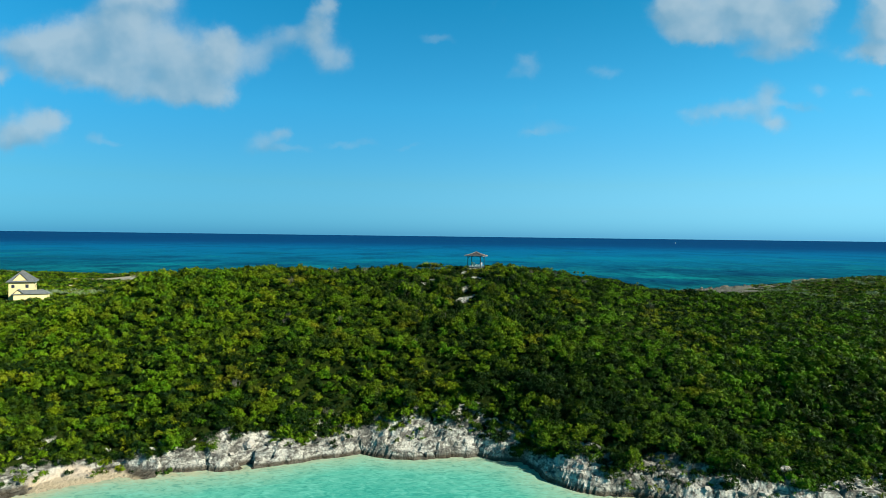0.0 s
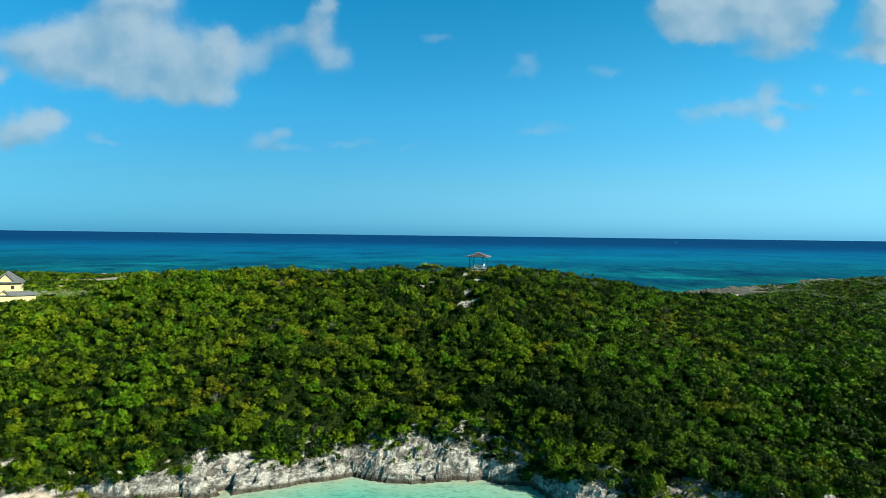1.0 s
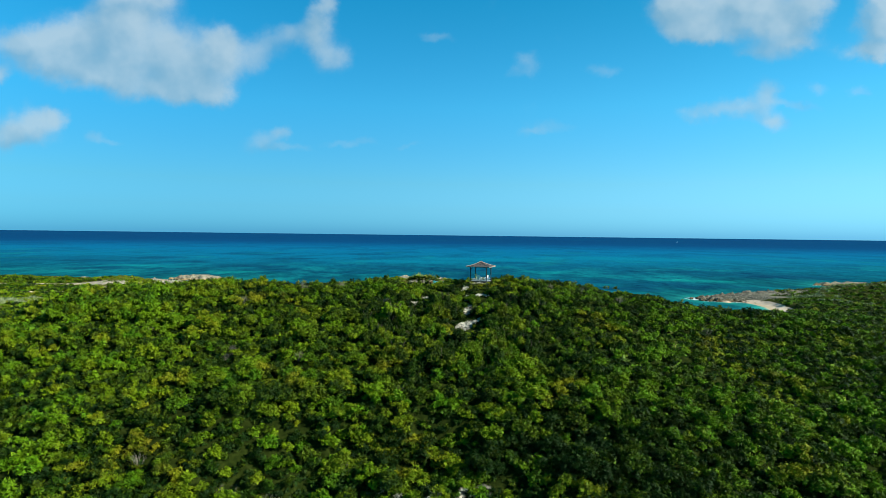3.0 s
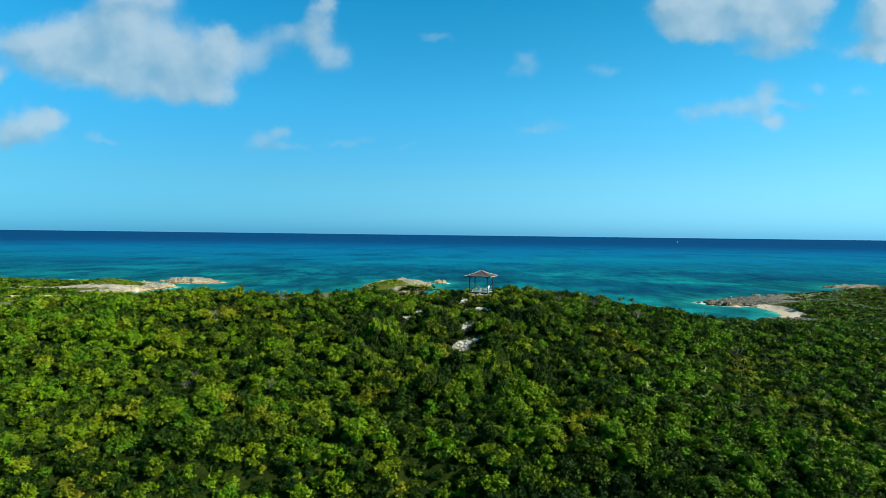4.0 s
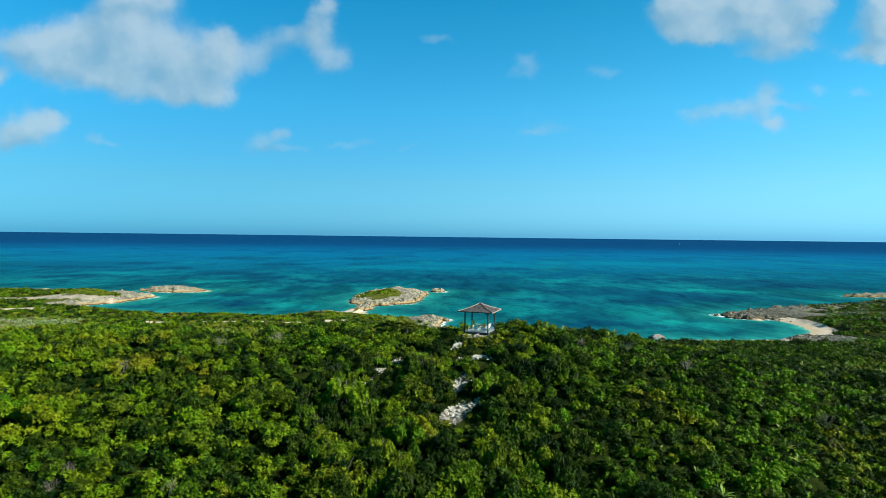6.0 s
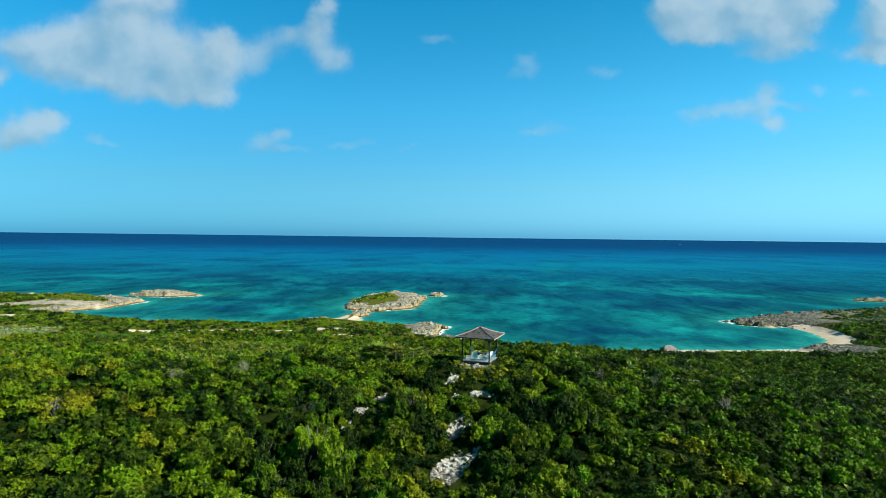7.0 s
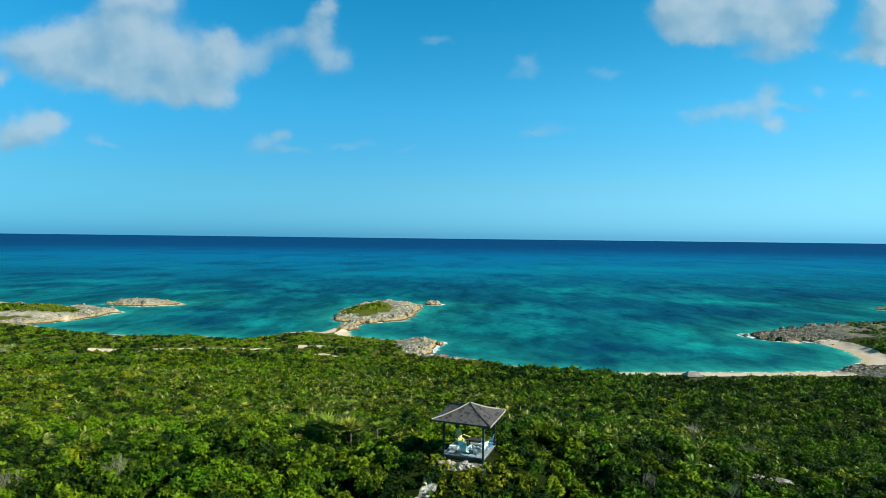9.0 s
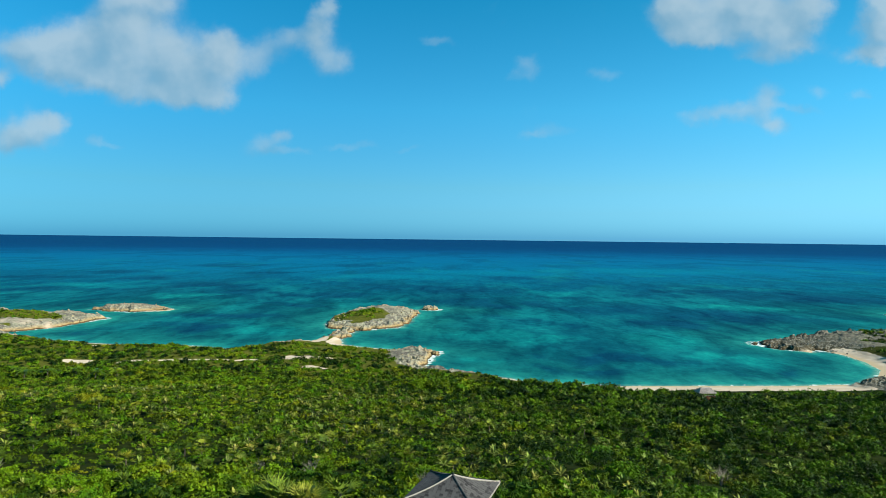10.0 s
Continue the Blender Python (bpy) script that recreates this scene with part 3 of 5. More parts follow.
def hill(x, y):
    """The ridge behind the cove and its long back slope, without the shore's drop."""
    fore = 14.0 * step(x, -50, -85)
    along = np.interp(y + fore, [60, 80, 92, 101, 108, 118, 122, 128, 131, 135, 150, 176, 197, 207, 230, 255, 320, 470],
                      [3.0, 4.6, 10.4, 12.8, 15.6, 18.6, 20.3, 21.5, 21.6, 20.9, 17.4, 12.1, 8.4, 6.4, 4.1, 2.4, 1.9, 1.9])
    across = np.interp(x, [-420, -200, -160, -120, -92, -78, -70, -61, -50, -25, 0, 22, 34, 42, 52, 62, 90, 130, 250, 420],
                       [0.3, 0.3, 0.33, 0.38, 0.50, 0.63, 0.74, 0.90, 0.965, 0.985, 1.0, 0.99, 0.93, 0.86, 0.80, 0.78, 0.64, 0.5, 0.42, 0.4])
    low = step(y, 165, 212)
    z = along * (across * (1 - low) + low)
    z = z + 3.6 * np.exp(-((x + 60) / 38) ** 2 - ((y - 190) / 32) ** 2)
    z = z + 3.9 * np.exp(-((x + 172) / 17) ** 2 - ((y - 352) / 9) ** 2) + 7.6 * step(x, 150, 228) * step(y, 255, 335)
    z = z + 5.2 * np.exp(-((x + 24) / 15) ** 2 - ((y - 388) / 26) ** 2) + 2.2 * np.exp(-((x + 148) / 17) ** 2 - ((y - 404) / 8) ** 2)
    z = z + 1.05 * step(np.hypot(x - 7.4, y - 129), 8.5, 3.4)
    z = z - 0.9 * step(x, 46, 64) * step(x, 140, 118) * step(y, 212, 232) * step(y, 275, 262)
    return z + fbm(x, y, 16.0, 4, 5) * 0.55 * (1 - 0.8 * step(np.hypot(x - 7.4, y - 130), 9, 4))


def elevation(x, y, sd=None):
    sd = land(x, y) if sd is None else sd
    front = step(y, 112, 100)
    sand = np.maximum(beach(x, y), low_shore(x, y))
    nook = sandy_nook(x, y)
    jag = fbm(x, y, 3.2, 5, 23, 0.62)
    inner = sd - 3.2 * np.exp(-((x + 41) / 7.0) ** 2) * front
    wx, wy = x + fbm(x, y, 3.0, 3, 101) * 0.8, y + fbm(x, y, 3.0, 3, 111) * 0.8
    slab, joint = blocks(wx, wy, 3.4, 3)
    lump, chink = blocks(wx, wy, 1.25, 13)
    inner = inner + front * step(sd, 9, 5) * ((slab - 0.5) * 0.7 + fbm(x, y, 6.0, 2, 161) * 0.8)
    sd = sd + (1 - front) * (1 - sand) * ((slab - 0.5) * 2.4)
    tall = 1.0 + 0.25 * fbm(x, y, 18.0, 2, 41)
    cliff = np.interp(inner, [-30, -3, -0.2, 0.05, 0.5, 0.9, 1.9, 2.2, 3.6, 4.0, 5.5, 8], [-3.0, -0.8, -0.35, 1.0, 1.3, 2.1, 2.4, 3.1, 3.4, 4.1, 4.6, 5.3]) * np.where(inner > 0, tall, 1) + np.maximum(inner - 8, 0) * 0.8
    cliff = np.where(inner > 0, cliff * (1 - (0.20 * step(x, -4, -14) + 0.08) * step(inner, 9.0, 4.5)), cliff)
    cliff = np.maximum(cliff, np.clip(sd, -20, 6) * 0.12)
    shelf = np.interp(sd, [-30, -2, 0, 0.6, 3, 8, 16], [-3.0, -0.8, -0.25, 0.9, 2.0, 3.0, 4.4]) + np.maximum(sd - 16, 0) * (0.3 + 0.9 * step(y, 215, 180))
    strand = np.interp(sd, [-30, 0, 9, 15], [-2.5, 0.02, 1.2, 2.6]) + np.maximum(sd - 15, 0) * 0.25
    coast = front * cliff + (1 - front) * (sand * strand + (1 - sand) * shelf)
    z = hill(x, y)
    k = 0.8
    blend = np.clip(0.5 + 0.5 * (z - coast) / k, 0, 1)
    low = z + (coast - z) * blend - k * blend * (1 - blend)
    stony = step(sd, 11, 3) * (1 - sand) * (1 - nook) * step(sd, -1.5, 0.3)
    dark_head = step(x, 110, 124) * step(y, 300, 312)
    low = low + stony * (1 - 0.45 * front) * ((slab - 0.5) * 0.8 + (lump - 0.5) * 0.5 - step(joint, 0.10, 0.02) * (0.45 - 0.25 * front) - step(chink, 0.12, 0.02) * 0.2)
    low = low + stony * (1 - 0.6 * front) * (jag * 0.3 + np.abs(fbm(x, y, 1.1, 3, 141)) * 0.35)
    bed = low / 0.85 + fbm(x, y, 9.0, 2, 151) * 0.6
    low = low + stony * (1 - 0.7 * front) * 0.85 * 0.75 * (np.floor(bed) + step(bed - np.floor(bed), 0.55, 0.95) - bed) + 0.5 * np.abs(jag) * dark_head * step(sd, 0.2, 2.5) * step(sd, 26, 12)
    low = np.where(low > 0, low * (1 - 0.28 * step(x, 112, 122) * step(x, 162, 142) * step(y, 299, 306)), low)
    return low + trail(x, y) * fbm(x, y, 0.9, 3, 77) * 0.16


def axis(*runs):
    """Coordinates from stretches of (start, end, step)."""
    out = []
    for a, b, s in runs:
        out.extend(np.arange(a, b - 1e-6, s).tolist())
    return np.array(out + [runs[-1][1]])


def sheet(name, xs, ys, z, keep, mat, layers, smooth=True):
    """A grid mesh with named per-vertex values."""
    ny, nx = z.shape
    gx, gy = np.meshgrid(xs, ys)
    index = np.arange(nx * ny).reshape(ny, nx)
    quads = np.stack([index[:-1, :-1], index[:-1, 1:], index[1:, 1:], index[1:, :-1]], -1).reshape(-1, 4)
    quads = quads[keep.reshape(-1)[quads].any(1)]
    used = np.zeros(nx * ny, bool)
    used[quads] = True
    renum = np.cumsum(used) - 1
    co = np.stack([gx, gy, z], -1).reshape(-1, 3)[used]
    me = raw_mesh(name, co, renum[quads])
    for key, values in layers.items():
        me.attributes.new(key, "FLOAT", "POINT").data.foreach_set("value", values.reshape(-1)[used].astype(np.float32))
    me.polygons.foreach_set("use_smooth", np.full(len(me.polygons), smooth))
    me.materials.append(mat)
    return new(name, me)


def raw_mesh(name, co, faces):
    """A mesh from arrays of points and of equal-sided faces."""
    me = bpy.data.meshes.new(name)
    n, k = faces.shape
    me.vertices.add(len(co))
    me.vertices.foreach_set("co", np.ascontiguousarray(co, np.float32).reshape(-1))
    me.loops.add(n * k)
    me.loops.foreach_set("vertex_index", np.ascontiguousarray(faces, np.int32).reshape(-1))
    me.polygons.add(n)
    me.polygons.foreach_set("loop_start", np.arange(0, n * k, k, dtype=np.int32))
    me.update(calc_edges=True)
    return me


def ground_part(xs, ys):
    """Mesh points, faces and surface values of one stretch of the island."""
    gx, gy = np.meshgrid(xs, ys)
    sd = land(gx, gy)
    gz = elevation(gx, gy, sd)
    front = step(gy, 112, 100)
    islet = np.maximum.reduce([inside_by(p, gx, gy) for p in (MIDDLE_ISLET, LITTLE_ROCK, WEST_ISLET, FAR_ROCK)]) > -3
    edge = fbm(gx, gy, 5.0, 3, 51)
    rock = step(sd + edge * 2.2, 7.5, 4.0) * (1 - beach(gx, gy)) * (1 - low_shore(gx, gy)) * (0.9 + 0.1 * front)
    green_top = np.exp(-((gx + 30) / 12) ** 2 - ((gy - 372) / 19) ** 2)
    rock = np.where(islet, 1 - step(green_top + edge * 0.15, 0.30, 0.48), rock)
    rock = np.maximum(rock, step(np.hypot(gx + 1.5, (gy - 288) / 1.5), 12, 8))
    spur = step(gx, 112, 122) * step(gx, 200, 180) * step(gy, 300, 312) * step(sd, 30, 16)
    skerry = step(np.hypot(gx - 128, gy - 254), 14, 10)
    west = step(gx, -138, -146) * step(gy, 338, 345) * step(gx, -204, -192) * step(sd, 17, 11)
    mound = step(np.hypot((gx + 172) / 1.9, gy - 352), 10, 7)
    strip = step(gx, -143, -149) * step(gx, -300, -240) * step(np.abs(gy - 341 - edge * 1.5), 5, 3)
    rock = np.maximum.reduce([rock, strip, trail(gx, gy), spur, skerry, west * (1 - mound)])
    sand = np.maximum.reduce([beach(gx, gy) * step(sd, 13 - 4 * step(gx, 116, 126), 10 - 4 * step(gx, 116, 126)), sandy_nook(gx, gy) * step(sd, 5.5, 3.0), bare_sand(gx, gy), low_shore(gx, gy) * step(gx, -50, -44) * step(sd, 5.5, 3.5), low_shore(gx, gy) * step(sd, 2.0, 1.0), 0.5 * strip,
                              west * (1 - mound) * np.maximum(step(np.hypot((gx + 200) / 1.6, gy - 342), 12, 7), 0.55 * step(gx, -150, -165) * step(gy, 341, 336))])
    layers = {"rock": rock, "sand": sand, "turf": np.clip(step(gy, 185, 230) * step(gx, 40, 0) + step(gy, 255, 275) * (1 - 0.75 * step(gx, 70, 110)) + islet, 0, 1), "seaward": step(gy, 240, 262),
              "dark": np.maximum(step(gx, 108, 120) * step(gy, 296, 306) * (1 - 0.6 * step(gx, 146, 168)), skerry)}
    index = np.arange(gx.size).reshape(gx.shape)
    quads = np.stack([index[:-1, :-1], index[:-1, 1:], index[1:, 1:], index[1:, :-1]], -1).reshape(-1, 4)
    quads = quads[(gz > -1.2).reshape(-1)[quads].any(1)]
    used = np.zeros(gx.size, bool)
    used[quads] = True
    renum = np.cumsum(used) - 1
    return np.stack([gx, gy, gz], -1).reshape(-1, 3)[used], renum[quads], {k: v.reshape(-1)[used] for k, v in layers.items()}


stretches = [
    ground_part(axis((-420, -190, 8), (-190, -62, 1.5), (-62, -48, 0.6), (-48, 52, 0.32), (52, 62, 0.6), (62, 190, 1.5), (190, 420, 8)),
                axis((28, 56, 4), (56, 62, 0.6), (62, 92, 0.3), (92, 97, 0.5))),
    ground_part(axis((-420, -190, 8), (-190, -62, 2.0), (-62, -10, 1.2), (-10, 30, 0.5), (30, 62, 1.2), (62, 190, 2.0), (190, 420, 8)),
                axis((96.5, 110, 1.0), (110, 136, 0.5), (136, 243, 1.5))),
    ground_part(axis((-420, -215, 6), (-215, -120, 1.2), (-120, -52, 1.6), (-52, 12, 0.8), (12, 110, 1.5), (110, 215, 0.9), (215, 420, 4)),
                axis((242, 430, 0.8), (430, 472, 6)))]
starts = np.cumsum([0] + [len(p[0]) for p in stretches])
me = raw_mesh("ground", np.concatenate([p[0] for p in stretches]), np.concatenate([p[1] + o for p, o in zip(stretches, starts)]))
for key in stretches[0][2]:
    me.attributes.new(key, "FLOAT", "POINT").data.foreach_set("value", np.concatenate([p[2][key] for p in stretches]).astype(np.float32))
craggy = np.concatenate([p[2]["rock"][p[1]].mean(1) - p[2]["sand"][p[1]].mean(1) for p in stretches]) > 0.5
me.polygons.foreach_set("use_smooth", ~craggy)
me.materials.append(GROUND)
ground = new("ground", me)
tagged(ground, "scrub-covered limestone island with pale cliffs, sandy beaches and a rocky point", "ground", kind="structure")

sxs = axis((-4900, -1000, 300), (-1000, -440, 40), (-440, -190, 5), (-190, -70, 3), (-70, 70, 2), (70, 190, 3), (190, 440, 5), (440, 1000, 40), (1000, 4900, 300))
sys_ = axis((-600, 0, 100), (0, 50, 10), (50, 84, 1.0), (84, 240, 12), (240, 430, 2.5), (430, 470, 5), (470, 1000, 30), (1000, 4900, 130))
SX, SY = np.meshgrid(sxs, sys_)
off = np.maximum(-land(SX, SY), 0)
cove_w = step(SY, 95, 88)
surf = np.zeros(SX.shape)
for cx, cy, reach in ((121, 326, 9), (5, 299, 7), (-146, 372, 6), (205, 358, 22), (1, 285, 6), (247, 430, 12), (4, 418, 6), (-150, 391, 7), (250, 372, 25)):
    surf = np.maximum(surf, np.exp(-((SX - cx) ** 2 + (SY - cy) ** 2) / reach ** 2))
sea = sheet("water", sxs, sys_, 18.0 * step(np.hypot(SX, SY), 2600, 4900), np.ones(SX.shape, bool), SEA, {"offshore": off, "cove": cove_w, "surf": surf})
tagged(sea, "clear turquoise sea over sand and dark seagrass beds, deep blue far out", "water", kind="structure")


# ---------------------------------------------------------------- mesh helpers
def part(name, bm, mat, parent=None, label="", smooth=False):
    """Links a bmesh as one mesh object, under a thing or a part where one is given."""
    me = bpy.data.meshes.new(name)
    bm.to_mesh(me)
    bm.free()
    me.materials.append(mat)
    if smooth:
        me.polygons.foreach_set("use_smooth", [True] * len(me.polygons))
    ob = new(name, me)
    if parent:
        ob.parent = parent
    if label:
        ob["label"] = label
    return ob


def box(bm, m, sx, sy, sz, bevel=0.0):
    """A box of that size round the pose m, its edges bevelled."""
    made = bmesh.ops.create_cube(bm, size=1.0, matrix=m @ Matrix.Diagonal((sx, sy, sz, 1)))
    if bevel:
        edges = list({e for v in made["verts"] for e in v.link_edges})
        bmesh.ops.bevel(bm, geom=edges, offset=bevel, segments=1, affect="EDGES")
    return bm


def boxed(m, sx, sy, sz, bevel=0.0):
    return box(bmesh.new(), m, sx, sy, sz, bevel)


def limb(bm, points, r0, r1, sides=5):
    """A tapered tube through the points."""
    rings = []
    for k, p in enumerate(points):
        p = Vector(p)
        a, b = Vector(points[max(k - 1, 0)]), Vector(points[min(k + 1, len(points) - 1)])
        along = (b - a).normalized()
        u = along.orthogonal().normalized()
        v = along.cross(u)
        r = r0 + (r1 - r0) * k / (len(points) - 1)
        rings.append([bm.verts.new(p + (u * math.cos(t) + v * math.sin(t)) * r) for t in (2 * math.pi * s / sides for s in range(sides))])
    for a, b in zip(rings, rings[1:]):
        for s in range(sides):
            bm.faces.new((a[s], a[(s + 1) % sides], b[(s + 1) % sides], b[s]))
    bm.faces.new(rings[-1])
    return bm


def boulder(seed, squash=0.7):
    """One weathered limestone block, about a metre across: a hull of random corners, roughened."""
    rng = random.Random(seed)
    bm = bmesh.new()
    for k in range(16):
        v = Vector((rng.gauss(0, 1), rng.gauss(0, 1), rng.gauss(0, 1))).normalized() * rng.uniform(0.36, 0.56)
        bm.verts.new((v.x * 1.1, v.y, v.z * squash))
    bmesh.ops.convex_hull(bm, input=bm.verts)
    bmesh.ops.delete(bm, geom=[v for v in bm.verts if not v.link_faces], context="VERTS")
    return bm


# ---------------------------------------------------------------- scrub
rng = np.random.default_rng(7)
SHELTER = (7.45, 130.0)
HOUSE = (-161.0, 229.0)
HUT = (65.0, 229.5)


def nearest_view(x, y):
    """How near the flight passes to a place that it sees, in metres."""
    return np.maximum.reduce([np.full(np.shape(x), 44.0), np.abs(x - 4) / 0.76, np.where(y > 142, y - 98.0, 44.0)])


def scatter(x0, x1, y0, y1, gap):
    """Jittered places on a grid of that spacing."""
    xs, ys = np.arange(x0, x1, gap), np.arange(y0, y1, gap)
    a, b = np.meshgrid(xs, ys)
    a = a + (np.arange(len(ys)) % 2)[:, None] * gap * 0.5
    a, b = a.ravel(), b.ravel()
    return a + rng.uniform(-0.42, 0.42, a.size) * gap, b + rng.uniform(-0.42, 0.42, a.size) * gap


def growable(x, y):
    """Where scrub grows: off the rock, sand, tracks and buildings."""
    sd = land(x, y)
    edge = fbm(x, y, 6.0, 3, 61)
    need = np.where(y < 110, np.where(x > 23, 4.4, np.where(x > 6, 1.5, np.where(x < -30, 4.8, np.where(x < -9, 3.3, 3.8)))), np.where(beach(x, y) > 0.4, np.where(x > 122, 9.0, 14.5), np.where(low_shore(x, y) > 0.4, np.where(x > -50, 9.5, 2.5), 8.0)))
    ok = sd + edge * 2.4 > need
    ok &= (trail(x, y) < 0.6) & (bare_sand(x, y) < 0.3)
    ok &= np.hypot(x - SHELTER[0], y - SHELTER[1]) > 2.6
    ok &= np.hypot(x - HOUSE[0] - 2, (y - HOUSE[1] + 8) * 0.75) > 14.0
    ok &= np.hypot(x - HUT[0], y - HUT[1]) > 3.4
    ok &= ~((np.hypot(x + 1.5, (y - 288) / 1.5) < 9.5) | ((x > 118) & (y > 300) & (sd < np.where(x < 172, 20, 7))))
    ok &= np.hypot(x - 128, y - 254) > 12
    ok &= ~((x > -46) & (x < 10) & (y > 287 + edge * 3))
    ok &= ~((x < -138) & (x > -200) & (y > 342) & (sd < 15) & (np.hypot((x + 172) / 1.9, y - 352) > 9))
    ok &= ~((x < -146) & (x > -260) & (np.abs(y - 341) < 4))
    return ok


def leaf_cloud(bushes, leaf_px, cover, lobes=12, stretch=1.0):
    """Loose leaves over the lobes of many bushes at once: points and triangles, and each bush's own value."""
    x, y, z, r, h, tone = bushes
    n = len(x)
    L = lobes
    ang = rng.uniform(0, 2 * np.pi, (n, L))
    out = np.sqrt(rng.uniform(0.0, 1.0, (n, L))) * 0.78
    out[:, 0] = 0.1
    lx = x[:, None] + np.cos(ang) * out * r[:, None] * stretch
    ly = y[:, None] + np.sin(ang) * out * r[:, None]
    lr = r[:, None] * rng.uniform(0.18, 0.44, (n, L))
    lz = z[:, None] + h[:, None] * (1.0 - 0.55 * out ** 1.6) * rng.uniform(0.60, 1.08, (n, L)) - lr * 0.75
    size = leaf_px * nearest_view(x, y) / 1059.0
    count = (cover * 2 * np.pi * lr ** 2 / (0.40 * size[:, None] ** 2)).astype(int) + 3
    rep = count.ravel()
    bush = np.repeat(np.repeat(np.arange(n), L), rep)
    lobe = np.repeat(np.arange(n * L), rep)
    N = len(lobe)
    up = rng.uniform(-0.2, 1.0, N)
    turn = rng.uniform(0, 2 * np.pi, N)
    flat = np.sqrt(np.maximum(0, 1 - up ** 2))
    nrm = np.stack([np.cos(turn) * flat, np.sin(turn) * flat, up], -1)
    deep = rng.uniform(0.45, 1.18, N)[:, None]
    c = np.stack([lx.ravel()[lobe], ly.ravel()[lobe], lz.ravel()[lobe]], -1) + nrm * (lr.ravel()[lobe])[:, None] * deep * np.array([1, 1, 0.92])
    face = nrm * 0.6 + rng.normal(0, 0.6, (N, 3)) + np.array([0, 0, 0.35])
    face /= np.linalg.norm(face, axis=1)[:, None]
    t = np.cross(face, rng.normal(0, 1, (N, 3)))
    t /= np.linalg.norm(t, axis=1)[:, None] + 1e-9
    b = np.cross(face, t)
    s = (size[bush] * rng.uniform(0.65, 1.4, N))[:, None]
    co = np.stack([c + t * s * 0.62, c - t * s * 0.40 + b * s * 0.48, c - t * s * 0.40 - b * s * 0.48], 1).reshape(-1, 3)
    return co, np.repeat(tone[bush], 3)


def bushes_at(x, y, r_lo, r_hi, tall):
    z = elevation(x, y)
    grow = np.clip(1 + 0.42 * fbm(x, y, 8.0, 3, 71), 0.82, 1.6)
    r = rng.uniform(r_lo, r_hi, len(x)) * grow
    h = r * rng.uniform(0.70, 1.55, len(x)) * tall
    return [x, y, z - 0.1, r, h, rng.uniform(0, 1, len(x))]


def near_path(x, y):
    """Low growth beside the bare track and below it."""
    w = np.zeros(np.shape(x))
    for dx, dy in ((0.9, 0), (-0.9, 0), (0, 1.0), (0, 2.0), (0, 3.0)):
        w = np.maximum(w, trail(x + dx, y + dy))
    return w


def pick(bushes, mask):
    return [v[mask] for v in bushes]


# the front slope and the crest
fx, fy = scatter(-125, 125, 60, 148, 1.45)
m = growable(fx, fy) & (np.abs(fx) < 0.79 * fy + 12)
fx, fy = fx[m], fy[m]
slope = bushes_at(fx, fy, 0.55, 1.40, 1.2)
# taller bushes stand out of the rest here and there
tx, ty = scatter(-125, 125, 66, 146, 4.6)
m = growable(tx, ty) & (np.abs(tx) < 0.79 * ty + 12) & (rng.uniform(0, 1, len(tx)) < 0.8) & (np.hypot(tx - 7, ty - 127) > 10)
tall = bushes_at(tx[m], ty[m], 1.1, 1.9, 1.3)
tall[4] *= 1 - 0.45 * step(tall[1], 112, 126)
slope = [np.concatenate([a, b]) for a, b in zip(slope, tall)]
paler = step(slope[0] + fbm(slope[0], slope[1], 20.0, 2, 191) * 16, 34, -34) * step(slope[1], 80, 100)
slope[5] = np.clip(slope[5] * 0.95 + 0.13 + 0.13 * paler, 0, 1)
windswept = step(slope[0], 14, 44) * step(slope[1], 88, 108)
slope[3] *= 1 - 0.15 * windswept
slope[4] *= 1 - 0.50 * windswept
slope[5] = np.clip(slope[5] + 0.34 * windswept, 0, 1)
# lower slope right of the cove: its shade is put into the leaf tone
shade_tone = step(slope[0], 0, 9) * step(slope[0], 42, 28) * step(slope[1], 97, 86)
slope[5] = np.clip(slope[5] - 0.26 * shade_tone, 0, 1)
crest = step(slope[1], 122, 128)
slope[4] *= 1 - 0.22 * crest
slope[3] *= 1 - 0.25 * near_path(slope[0], slope[1])
slope[4] *= 1 - 0.62 * near_path(slope[0], slope[1])
near_shelter = step(np.hypot(slope[0] - 7.4, slope[1] - 128.0), 7.0, 3.0)
slope[3] *= 1 - 0.25 * near_shelter
slope[4] *= 1 - 0.42 * near_shelter
# the bushes that the flight passes nearest stand as single things
rank = np.argsort(np.hypot((slope[0] - 3) / 1.1, slope[1] - 114))
single = np.zeros(len(slope[0]), bool)
single[rank[:290]] = True

# the back slope: lower, wind-clipped scrub
bx, by = scatter(-190, 190, 147, 262, 1.6)
m = growable(bx, by) & (np.abs(bx - 4) < 0.79 * (by - 62) + 12) & (step(bx + fbm(bx, by, 25.0, 2, 261) * 14, 8, 30) * 0.72 < rng.uniform(0, 1, len(bx)))
back_scrub = bushes_at(bx[m], by[m], 0.55, 1.25, 0.72)
back_scrub[4] *= rng.uniform(0.5, 1.3, len(back_scrub[4]))
